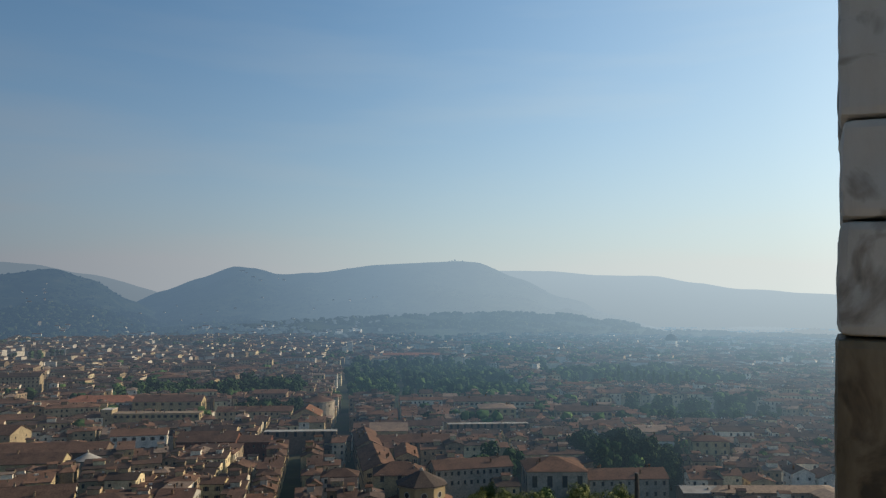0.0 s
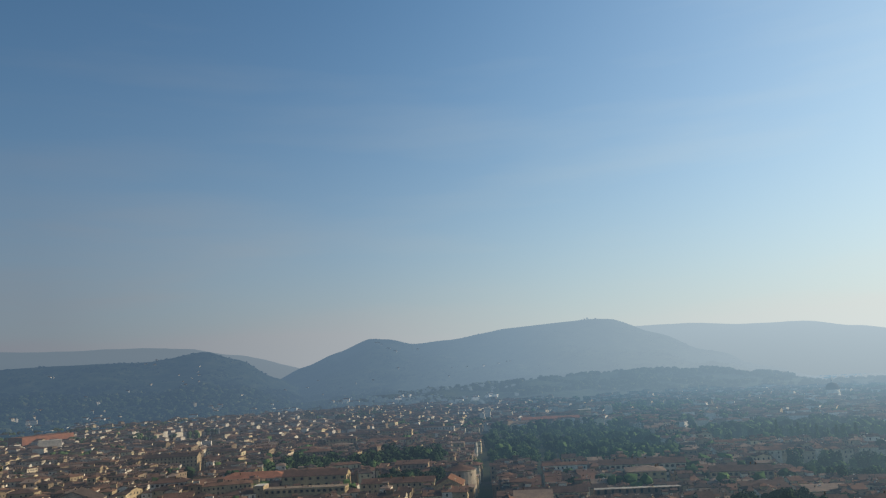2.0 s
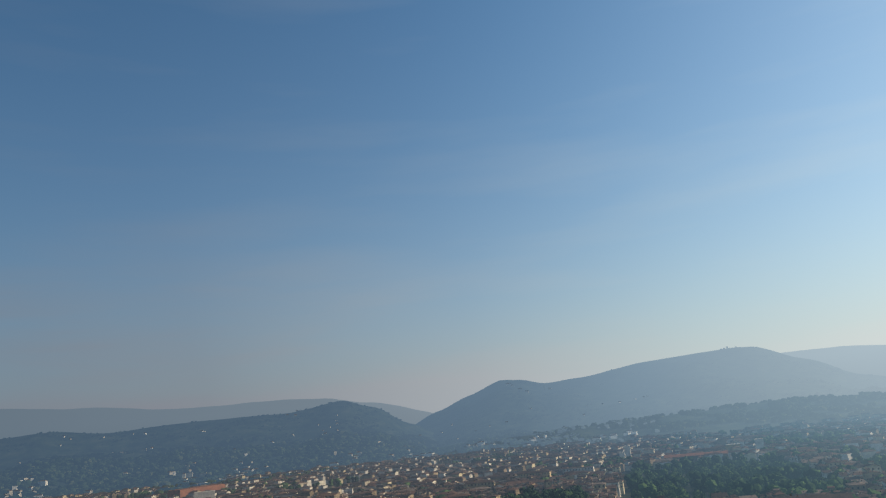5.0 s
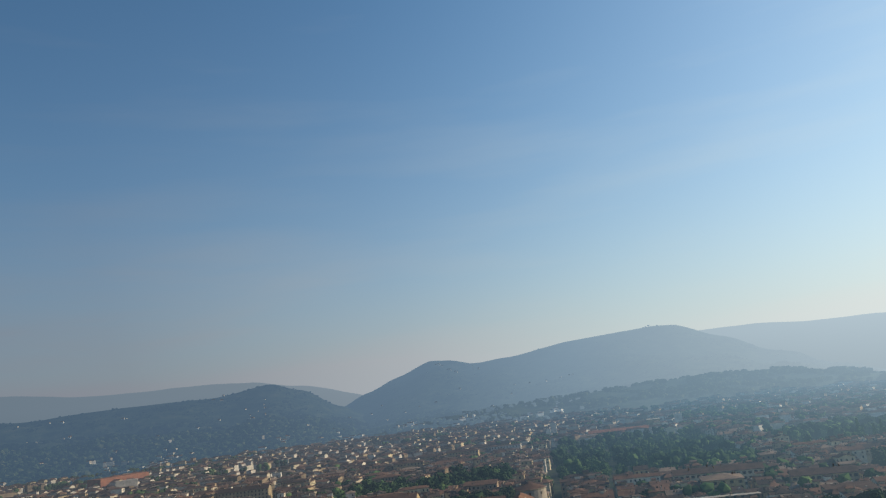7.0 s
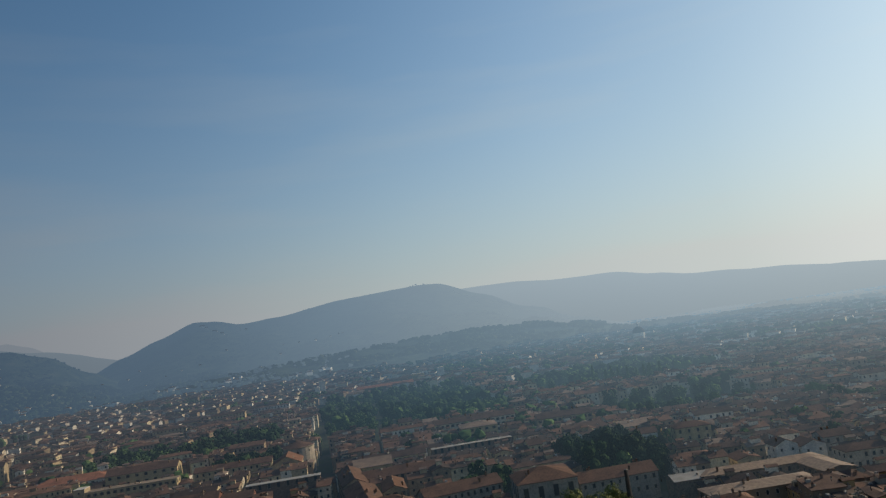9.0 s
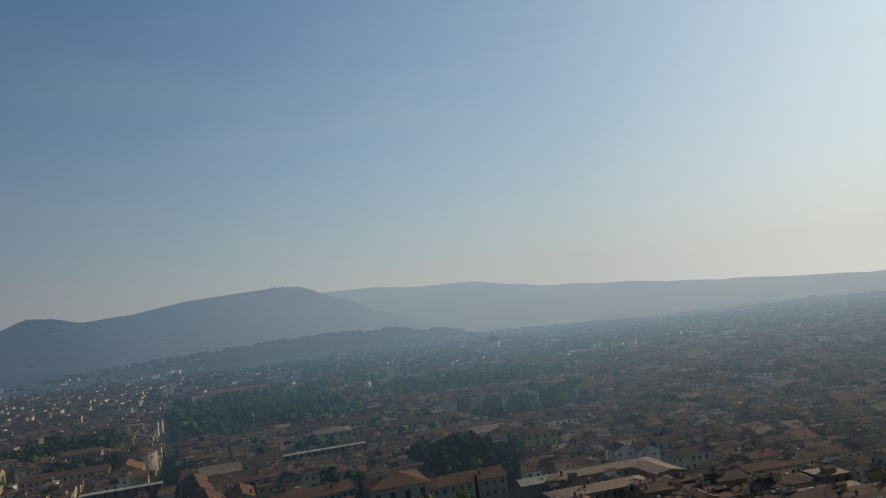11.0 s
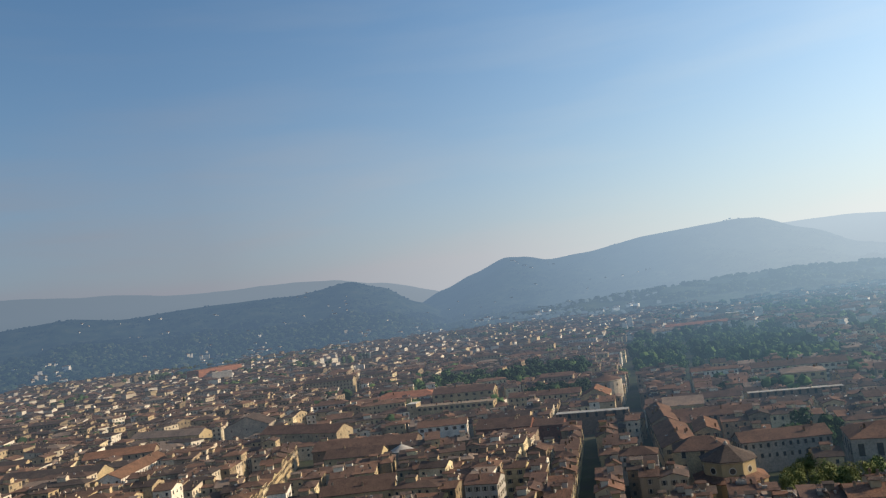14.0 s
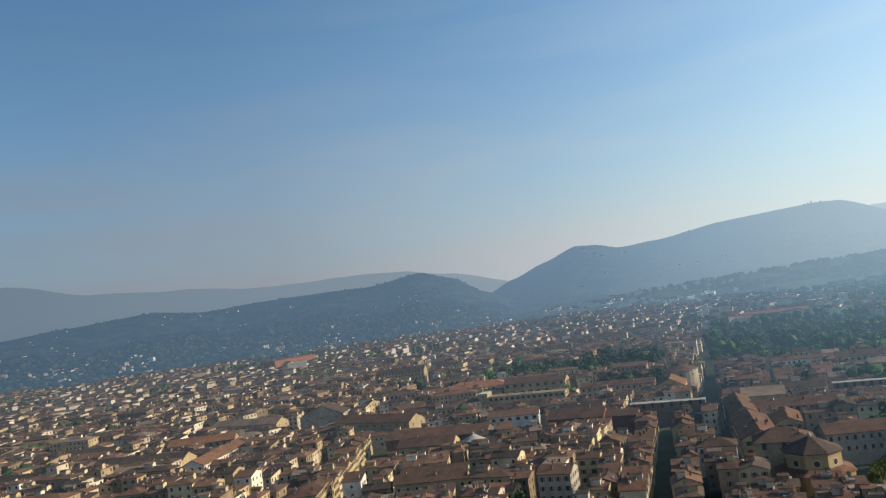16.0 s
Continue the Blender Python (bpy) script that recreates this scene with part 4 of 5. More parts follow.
landmark("ochre_hall", 4, 502, 0, 24, 26, 15, rise=3.5, along="x", wall=FAR_OCHRE, windows="small", sides="fl", step=6, chimneys=1, tile=FAR_TILE, label="broad ochre hall with a tiled roof", category="building")
landmark("studio_range", 20, 465, 0, 46, 13, 13, rise=3.5, wall=STONE, windows="large", sides="f", step=3.2, storey=6, chimneys=2, label="long range with a row of dark studio windows", category="building")
landmark("school_range", 44, 385, 12, 40, 14, 14, rise=3.5, wall=GREY_WALL, windows="bare", sides="fl", step=3, storey=4.5, chimneys=2, label="cream range with two rows of square windows", category="building")
landmark("grand_palazzo", 82, 366, -4, 28, 26, 17, rise=4.5, roof="hip", wall=FAR_GREY, windows="grand", sides="fl", step=5.5, storey=9, chimneys=2, label="white palazzo with a row of tall dark windows", category="building")
landmark("low_palazzo", 116, 363, 0, 38, 15, 12.5, rise=3.5, wall=GREY_WALL, windows="bare", sides="f", step=4, storey=5, chimneys=5, label="white long house with evenly spaced windows", category="building")
landmark("museum_block", 88, 590, -4, 28, 26, 17, rise=2.5, roof="hip", wall=FAR_OCHRE, windows="tall", sides="fl", step=4.5, chimneys=2, tile=FAR_TILE, label="ochre block with a low roof", category="building")
landmark("museum_range", 154, 582, -8, 42, 18, 15, rise=3, wall=FAR_OCHRE, windows="tall", sides="f", step=3.5, chimneys=3, tile=FAR_TILE, label="long ochre range with small windows", category="building")
landmark("museum_wing", 92, 632, -4, 66, 20, 17, rise=3, windows="tall", sides="fl", step=4, chimneys=4, wall=FAR_WALL, tile=FAR_TILE, label="long pale range under a tiled roof", category="building")
landmark("portico", 74, 537, 0, 57, 7, 12, roof="flat", tile=FLAT, wall=FAR_STACK, windows="large", sides="f", step=4.4, storey=8, chimneys=0, label="low portico with a long pale flat roof", category="gallery")
landmark("portico_house", 18, 536, 0, 46, 12, 12, rise=3, windows="bare", sides="f", step=3, chimneys=3, wall=FAR_WALL, tile=FAR_TILE, label="long house with a close row of windows", category="building")
landmark("hospital_wing", 158, 306, -4, 46, 14, 11.0, rise=1.5, roof="hip", wall=STONE, tile=TERRA, windows="bare", sides="fl", step=4, chimneys=2, label="low wing with a wide brown hipped roof", category="building")
landmark("hospital_hall", 176, 337, -4, 58, 14, 11.0, rise=1.6, roof="hip", wall=STONE, tile=TERRA, windows="bare", sides="fl", step=4, chimneys=1, label="long hall with a brown hipped roof", category="building")
landmark("courtyard_house", 196, 318, -4, 14, 24, 11.0, rise=1.4, wall=STONE, tile=TERRA, along="y", windows="bare", sides="fl", step=4, chimneys=0, label="side wing that closes a dark courtyard", category="building")
landmark("metal_roofed_hall", 143, 341, -6, 16, 14, 10.5, rise=1.6, along="x", tile=FLAT, wall=STONE, windows=None, chimneys=0, label="small hall under a pale sheet metal roof", category="building")
landmark("white_gabled_house", 205, 366, -8, 11, 12, 12.5, rise=2.6, along="y", wall=FAR_WHITE, windows="small", sides="fl", step=4, chimneys=1, label="white rendered house with its gable to the front", category="house")
landmark("white_gabled_house", 217, 363, -8, 12, 13, 11.0, rise=2.4, along="y", wall=FAR_WHITE, windows="small", sides="fl", step=4, chimneys=1, label="low white rendered house beside another", category="house")
landmark("white_gabled_house", 231, 364, -8, 14, 12, 13.0, rise=2.2, along="x", wall=FAR_GREY, windows="bare", sides="fl", step=4, chimneys=2, label="greyish white house with a broad tiled roof", category="house")
landmark("white_gabled_house", 170, 462, -10, 16, 12, 12.5, rise=2.4, along="x", wall=FAR_WHITE, windows="small", sides="fl", step=4, chimneys=1, label="white rendered house beside the dark garden trees", category="house")
landmark("yellow_block", 186, 427, -10, 20, 13, 18, rise=2.2, roof="hip", wall=YELLOW, windows="bare", sides="fl", step=4, chimneys=1, label="tall yellow house above its neighbours", category="house")
landmark("apartment_block", -180, 1105, 0, 46, 15, 21, roof="hip", rise=2.5, wall=FAR_WALL, windows="bare", sides="fr", step=4, storey=4, chimneys=0, tile=FAR_TILE, label="pale five-storey block of flats beyond dark trees", category="building")
landmark("apartment_block", -122, 1150, 0, 44, 15, 20, roof="flat", wall=FAR_WHITE, windows="bare", sides="fr", step=4, storey=4, chimneys=0, tile=FAR_TILE, label="whitish flat-roofed block of flats beyond dark trees", category="building")
landmark("apartment_block", -238, 1010, 8, 40, 15, 20, roof="hip", rise=2.5, wall=FAR_OCHRE, windows="bare", sides="fr", step=4, storey=4, chimneys=2, tile=FAR_TILE, label="ochre block of flats with a hipped tile roof", category="building")
landmark("white_tower", -64, 1490, 0, 11, 11, 30, roof="flat", wall=FAR_WHITE, windows=None, chimneys=0, tile=FAR_WHITE, label="white tower block above the far roofs", category="building")
landmark("white_tower", -72, 1440, 0, 9, 9, 22, roof="flat", wall=FAR_WHITE, windows=None, chimneys=0, tile=FAR_WHITE, label="white tower block above the far roofs", category="building")
landmark("white_tower", 149, 1340, 0, 12, 12, 30, roof="flat", wall=FAR_WHITE, windows=None, chimneys=0, tile=FAR_WHITE, label="white tower block above the far roofs", category="building")
landmark("flat_block", 110, 1360, 0, 22, 14, 24, roof="flat", wall=FAR_OCHRE, windows=None, chimneys=0, tile=FAR_WHITE, label="pale block of flats behind the park", category="building")
landmark("white_block", 1.5, 1335, 0, 13, 12, 16, roof="flat", wall=FAR_WHITE, windows=None, chimneys=0, tile=FAR_WHITE, label="small bright white block", category="building")
landmark("park_barracks", 48, 1300, -4, 96, 18, 15, rise=3.5, tile=FAR_RED, windows=None, chimneys=0, wall=FAR_WALL, label="long building with an orange roof behind the park", category="building")


def far_dome(x, y, radius, base, label):
    """A church dome above the far roofs: drum, ribbed cap and lantern."""
    FOOTPRINTS.append((x, y, radius + 3, radius + 3, 0))
    top = new("domed_church")
    top.matrix_world = pose(x, y, 0)
    tagged(top, label, "church")
    me = Mesh([FAR_WALL])
    tube(me, [ring(16, radius, 0), ring(16, radius, base)])
    me.part("drum", top)
    me = Mesh([FAR_TILE])
    tube(me, [ring(16, radius * 1.06 * math.cos(radians(a)), base + radius * 1.1 * math.sin(radians(a))) for a in (0, 18, 36, 54, 70, 82)])
    me.part("dome", top)
    me = Mesh([FAR_WHITE])
    tube(me, [ring(8, radius * 0.2, base + radius), ring(8, radius * 0.18, base + radius * 1.45), ring(8, 0.1, base + radius * 1.75)])
    me.part("lantern", top)


far_dome(640, 1650, 13, 24, "hazy church dome above the far roofs")


# a dark upright of unknown kind, placed and sized to fit the camera's view
def dark_post(x, y):
    top = Mesh([METAL])
    tube(top, [ring(10, 1.2, 0), ring(10, 1.1, 10), ring(10, 0.85, 20.0), ring(10, 0.55, 20.3)])
    ob = top.part("flue", None)
    ob.matrix_world = pose(x, y, 0)
    tagged(ob, "tall dark tapered post behind the garden trees", "flue")


dark_post(112, 333)
FOOTPRINTS.append((112, 333, 3, 3, 0))

# the nearest houses of note
FOOTPRINTS.append((-84, 301, 12, 13, 0))   # an open yard before the white house
landmark("white_house", -83, 323.5, 0, 14, 16, 16.5, rise=2.4, wall=WHITE, windows="tall", sides="fr", chimneys=2, skylights=1, label="tall white house with a sunlit blank side wall", category="house")
landmark("yellow_house", -76, 358.5, 0, 10, 12, 14, rise=1.8, wall=YELLOW, windows="tall", sides="fr", chimneys=1, label="small yellow house with paired dark windows", category="house")
landmark("broad_house", -146, 333, 14, 34, 13, 13, rise=3, wall=YELLOW, windows="small", sides="fr", step=4, chimneys=2, label="broad house with a reddish brown tile roof", category="house")
landmark("broad_house", -150, 348, 14, 32, 13, 12.5, rise=3, wall=WALL, windows="small", sides="fr", step=4, chimneys=1, label="broad house behind another one of its kind", category="house")
landmark("gabled_house", -72, 398, 0, 10, 12, 13, rise=2.2, along="y", wall=WALL, windows="small", sides="f", step=5, chimneys=1, label="beige house with its gable to the front", category="house")
landmark("attic_house", -20, 372, 0, 17, 12, 13.5, rise=2.5, roof="hip", wall=WHITE, windows="bare", sides="fl", chimneys=2, label="white house with an attic under a hipped roof", category="house")
landmark("corner_house", -186, 331, 16, 9, 13, 15, rise=1.8, roof="shed", wall=WHITE, windows="small", sides="fr", step=5, chimneys=1, label="white corner house with a blank sunlit side", category="house")
landmark("yellow_tower_house", -344, 353, 12, 10, 10, 17, rise=1.6, roof="hip", wall=YELLOW, windows="tall", sides="fr", chimneys=1, label="narrow yellow house taller than its neighbours", category="house")
landmark("long_range", -508, 464, 11, 72, 14, 13, rise=3.5, windows="bare", sides="fr", step=4, chimneys=3, wall=FAR_WALL, tile=FAR_TILE, label="long range with two rows of small windows", category="building")
landmark("low_hall", -478, 388, 4, 44, 16, 12, rise=3.2, windows=None, chimneys=1, wall=FAR_WALL, tile=FAR_TILE, label="low hall with a wide brown roof", category="building")
landmark("church_aisle", -406, 552, -4, 70, 17, 14, rise=4, wall=FAR_OCHRE, windows="small", sides="fr", step=6, storey=7, chimneys=1, tile=FAR_TILE, label="long church range with a sunlit yellow end", category="church")
# a narrow dark street keeps clear
FOOTPRINTS.append((-43.7, 385, 5.5, 95, 4.2))

def street_front(x0, y0, x1, y1, count, depth, eave, label):
    """A row of narrow houses whose fronts face a street on their right-hand side."""
    length = math.hypot(x1 - x0, y1 - y0)
    angle = math.degrees(math.atan2(y1 - y0, x1 - x0)) - 90
    nx, ny = (y1 - y0) / length, -(x1 - x0) / length
    cuts = [0.0] + sorted((k + rng.uniform(-0.3, 0.3)) / count for k in range(1, count)) + [1.0]
    for a0, a1 in zip(cuts, cuts[1:]):
        a = (a0 + a1) / 2
        d = depth + rng.uniform(-3, 3)
        x, y = x0 + (x1 - x0) * a - nx * d / 2, y0 + (y1 - y0) * a - ny * d / 2
        landmark("street_house", x, y, angle, d, length * (a1 - a0) - 0.05, eave + rng.uniform(-2.2, 2.2), rise=rng.uniform(1.4, 2.4),
                 roof=rng.choice(("gable", "gable", "hip", "shed")), along=rng.choice("xyy"),
                 wall=rng.choice((YELLOW, YELLOW, WALL)), windows="tall", sides="r", step=2.9, chimneys=rng.choice((1, 2)), skylights=rng.choice((0, 1)),
                 label=label, category="house", group="street front", loft=rng.random() < 0.5)


street_front(-190, 302, -222, 400, 8, 13, 13.5, "narrow sunlit house in a curving street front")
street_front(-222, 400, -244, 463, 6, 13, 13.0, "narrow sunlit house in a curving street front")
street_front(-301, 300, -313, 378, 6, 14, 15.0, "yellow street house with regular shuttered windows")
street_front(-44, 300, -56.5, 470, 16, 9, 11.6, "narrow plastered house in a dark side street")
street_front(-23.5, 300, -36, 470, 16, 8.5, 11.0, "narrow plastered house in a dark side street")


# ---- the rows of houses that fill the blocks ----
def district(x, y):
    """Which way the streets run."""
    az = math.degrees(math.atan2(x, y))
    if az > 22:
        return -10
    if x > -118:
        return 0
    return 16 if az > -34 else 11


PLOTS = []
for grid in (0, 16, 11, -10):
    c, s = math.cos(radians(grid)), math.sin(radians(grid))
    u = -1500.0
    while u < 1500:
        block_w = rng.uniform(55, 95)
        v = -200.0 + rng.uniform(0, 40)
        while v < 1500:
            block_d = rng.uniform(42, 66)
            rows = 4
            for row in range(rows):
                a = u
                depth = block_d / rows
                while a < u + block_w - 5:
                    w = min(rng.uniform(6.5, 14) if rng.random() < (0.85 if u > -250 else 0.6) else rng.uniform(18, 38), u + block_w - a)
                    if w < 5:
                        break
                    uu, vv = a + w / 2, v + depth * (row + 0.5)
                    x, y = c * uu - s * vv, s * uu + c * vv
                    a += w
                    r = math.hypot(x, y)
                    az = math.degrees(math.atan2(x, y))
                    if not (205 < r < 1150 and -56 < az < 51) or district(x, y) != grid:
                        continue
                    pad = min(w, depth) / 2
                    yard = rng.random() < (0.13 if row in (1, 2) else 0.02)
                    if yard or near_street(x, y, pad) or overlaps(x, y, w, depth, grid, PARKS + FOOTPRINTS):
                        continue
                    PLOTS.append((r, x, y, grid, w, depth, row))
            v += block_d + rng.uniform(3.2, 5)
        u += block_w + rng.uniform(3.2, 5)
PLOTS.sort()


# where the houses are lower: centre and half sizes
LOW = [(14, 311, 34, 21), (-330, 518, 34, 24), (-255, 488, 46, 16), (-150, 462, 30, 10), (-165, 560, 45, 13), (-55, 480, 30, 10), (60, 515, 60, 14)]


def plot_shape(w, d, x, y):
    near = math.hypot(x, y) < 640 and x > -240
    eave = (11.6 if near else 13.0) + 3.0 * noise.noise(Vector((x, y, 0)) * 0.012) + rng.gauss(0, 0.9)
    if rng.random() < (0.10 if near else 0.2):
        eave += rng.uniform(1.5, 3.5 if near else 6.0)
    for lx, ly, hw, hd in LOW:
        if abs(x - lx) < hw and abs(y - ly) < hd:
            eave = min(eave, 8.0 + rng.gauss(0, 0.6))
    eave = max(7.0, eave)
    pick = rng.random()
    hips = 0.18 if near else 0.42
    roof = "flat" if pick < 0.05 else "hip" if pick < 0.05 + hips else "shed" if pick < 0.22 + hips else "gable"
    along = "x" if rng.random() < 0.8 else "y"
    if w > 16:
        along = "x" if w > d else "y"
    if x < -118 and math.hypot(x, y) > 470:
        # the western quarter: ridges run with the street fronts, long roofs are hipped
        along = "x" if w > 16 or rng.random() < 0.2 else "y"
        if roof == "gable" and (w > 16 or rng.random() < 0.3):
            roof = "hip"
    return eave, roof, along


NEAR = 300
tops = random.Random(23)   # what stands on the roofs
LOOKS = ["cream plastered town house with a brown tiled roof", "ochre town house under weathered terracotta tiles",
         "pale town house with shuttered windows and a tiled roof"]
for n, (r, x, y, grid, w, depth, row) in enumerate(PLOTS[:NEAR]):
    eave, roof, along = plot_shape(w, depth, x, y)
    d = depth - 0.04
    w -= 0.04
    span = d if along == "x" else w
    rise = span / 2 * rng.uniform(0.22, 0.33)
    top = house("town_house", x, y, grid, w, d, eave, rise, roof, along, windows=rng.choice(("tall", "bare", "small")),
          sides="fr" if x < 60 else "fl", chimneys=rng.choice((1, 2, 2, 3)), skylights=rng.choice((0, 0, 1, 1, 2)),
          label=rng.choice(LOOKS) if roof != "flat" else "town house with a flat pale roof terrace", category="house",
          group="town houses", limit=10, loft=rng.random() < 0.4)
    if tops.random() < 0.6:
        a, b = tops.uniform(-0.4, 0.4) * w, tops.uniform(-0.35, 0.35) * d
        ob = new("aerial_dish", DISH)
        ob.parent = top
        ob.matrix_local = pose(a, b, roof_height(w, d, eave, rise, roof, along, a, b), 0, 0, tops.uniform(-50, 30) - grid)
    for _ in range(tops.choice((0, 0, 1, 1, 1))):
        a, b = tops.uniform(-0.4, 0.4) * w, tops.uniform(-0.35, 0.35) * d
        kind, data = tops.choice(ROOF_PIECES)
        ob = new(kind, data)
        ob.parent = top
        ob.matrix_local = pose(a, b, roof_height(w, d, eave, rise, roof, along, a, b), 0, 0, tops.choice((0, 90)))
    if tops.random() < 0.4 and min(w, d) > 7:
        a, b = tops.uniform(-0.25, 0.25) * w, tops.uniform(-0.25, 0.25) * d
        ob = new("roof_terrace", tops.choice(DECKS))
        ob.parent = top
        ob.matrix_local = pose(a, b, roof_height(w, d, eave, rise, roof, along, a, b) + 0.2, 0, 0, tops.choice((0, 90, 180)))


def joined_house(me, x, y, grid, w, d, r, row):
    """A house of the rows further off: walls, roof, windows, chimneys and lofts in one mesh."""
    tr = mover(x, y, 0, grid + rng.uniform(-1.5, 1.5) + (rng.choice((0, 0, 0, -26)) if r > 620 and x < -118 else 0))
    eave, roof, along = plot_shape(w, d, x, y)
    span = d if along == "x" else w
    rise = span / 2 * rng.uniform(0.22, 0.33)
    wall_shell(me, w, d, eave, rise, roof, along, 0, tr)
    roof_shell(me, w, d, eave, rise, roof, along, 3 if roof == "flat" else 1, tr)
    right = x < 60
    for side in ("f", "e"):
        length = w if side == "f" else d
        cols = max(1, int((length - 1) / 3.3))
        for k in range(2 if r > 700 else 3):
            z = eave - 2.9 - 3.8 * k
            if z < 1:
                break
            for c in range(cols):
                if rng.random() < 0.15:
                    continue
                a = (c - (cols - 1) / 2) * length / cols
                h = rng.choice((1.7, 1.9, 1.3))
                if side == "f":
                    me.box(a - 0.6, -d / 2 - 0.07, z, a + 0.6, -d / 2 + 0.02, z + h, 2, tr)
                elif right:
                    me.box(w / 2 - 0.02, a - 0.6, z, w / 2 + 0.07, a + 0.6, z + h, 2, tr)
                else:
                    me.box(-w / 2 - 0.07, a - 0.6, z, -w / 2 + 0.02, a + 0.6, z + h, 2, tr)
    for _ in range(rng.choice((1, 2, 3, 4))):
        a, b = rng.uniform(-0.4, 0.4) * w, rng.uniform(-0.35, 0.35) * d
        z = roof_height(w, d, eave, rise, roof, along, a, b)
        me.box(a - 0.36, b - 0.28, z - 1.0, a + 0.36, b + 0.28, z + 0.9, 4, tr)
        me.box(a - 0.46, b - 0.38, z + 0.9, a + 0.46, b + 0.38, z + 1.1, 1, tr)
    for _ in range(rng.choice((0, 0, 1, 1, 2)) if r < 640 else rng.choice((0, 0, 0, 1))):
        a, b = rng.uniform(-0.35, 0.35) * w, rng.uniform(-0.3, 0.3) * d
        z = roof_height(w, d, eave, rise, roof, along, a, b)
        me.box(a - rng.uniform(0.4, 0.9), b - 0.4, z - 0.6, a + 0.5, b + 0.4, z + rng.uniform(0.2, 0.8), 5, tr)
    if rng.random() < (0.5 if r < 560 else 0.25):
        a, b = rng.uniform(-0.2, 0.2) * w, rng.uniform(-0.2, 0.2) * d
        z = roof_height(w, d, eave, rise, roof, along, a, b)
        lw, ld = rng.uniform(3, 5.5), rng.uniform(2.5, 4)
        t2 = lambda p, a=a, b=b, z=z: tr((p[0] + a, p[1] + b, p[2] + z - 2.5))
        wall_shell(me, lw, ld, 4.4, 0.7, "gable", "x", 0, t2)
        roof_shell(me, lw, ld, 4.4, 0.7, "gable", "x", 1, t2, 0.35, 0.2)


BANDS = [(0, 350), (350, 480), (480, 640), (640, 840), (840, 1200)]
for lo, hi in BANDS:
    # rows beyond 350 m use the finishes with painted haze
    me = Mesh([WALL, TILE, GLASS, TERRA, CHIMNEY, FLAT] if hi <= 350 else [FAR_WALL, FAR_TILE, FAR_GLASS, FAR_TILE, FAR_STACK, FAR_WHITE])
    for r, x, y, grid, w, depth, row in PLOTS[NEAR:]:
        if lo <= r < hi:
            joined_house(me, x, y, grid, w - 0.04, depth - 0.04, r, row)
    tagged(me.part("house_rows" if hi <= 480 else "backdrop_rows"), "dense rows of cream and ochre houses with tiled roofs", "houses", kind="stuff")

# the old convent and the mast on the nearest hilltop
me = Mesh([VILLA, FAR_TILE])
for az, r, w, h in ((-10.4, 3930, 26, 9), (-10.1, 3900, 14, 12), (-9.6, 3840, 22, 9), (-9.1, 3800, 16, 8), (-7.8, 3960, 5, 30), (-7.4, 3930, 14, 8)):
    x, y = r * math.sin(radians(az)), r * math.cos(radians(az))
    far_house(me, x, y, land(az, r) - 2, w, 7, h, rng.uniform(-20, 20), 0 if w < 8 else 2)
tagged(me.part("backdrop_convent"), "pale convent houses and a mast on a hilltop", "houses", kind="stuff")

# the far town at the foot of the hills, haze emission in its materials
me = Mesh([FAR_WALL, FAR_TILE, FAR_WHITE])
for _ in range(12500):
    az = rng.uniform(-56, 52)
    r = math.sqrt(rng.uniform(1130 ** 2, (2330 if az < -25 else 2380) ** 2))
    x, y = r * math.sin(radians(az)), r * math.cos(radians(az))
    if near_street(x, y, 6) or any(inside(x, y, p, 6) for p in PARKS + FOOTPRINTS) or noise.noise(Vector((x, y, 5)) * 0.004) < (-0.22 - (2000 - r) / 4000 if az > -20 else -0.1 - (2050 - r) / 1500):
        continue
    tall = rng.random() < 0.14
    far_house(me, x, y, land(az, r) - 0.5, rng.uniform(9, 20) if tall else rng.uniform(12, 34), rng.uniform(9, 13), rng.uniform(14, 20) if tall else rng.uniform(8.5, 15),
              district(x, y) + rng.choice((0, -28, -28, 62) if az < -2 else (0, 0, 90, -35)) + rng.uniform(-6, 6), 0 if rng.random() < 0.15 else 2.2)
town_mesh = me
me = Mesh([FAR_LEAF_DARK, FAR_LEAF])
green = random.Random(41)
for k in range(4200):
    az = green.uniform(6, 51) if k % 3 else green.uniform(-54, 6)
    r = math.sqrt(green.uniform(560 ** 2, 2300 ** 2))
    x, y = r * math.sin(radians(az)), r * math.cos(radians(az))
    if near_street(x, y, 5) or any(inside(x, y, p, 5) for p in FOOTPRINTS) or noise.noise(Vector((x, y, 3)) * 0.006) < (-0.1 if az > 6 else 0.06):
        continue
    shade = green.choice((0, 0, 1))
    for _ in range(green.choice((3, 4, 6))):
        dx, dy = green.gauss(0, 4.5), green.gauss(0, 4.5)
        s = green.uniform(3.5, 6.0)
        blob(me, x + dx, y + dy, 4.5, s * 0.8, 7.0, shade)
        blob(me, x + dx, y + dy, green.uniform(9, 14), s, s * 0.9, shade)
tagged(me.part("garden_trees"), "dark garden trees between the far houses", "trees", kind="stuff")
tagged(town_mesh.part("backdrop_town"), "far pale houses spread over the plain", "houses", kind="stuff")


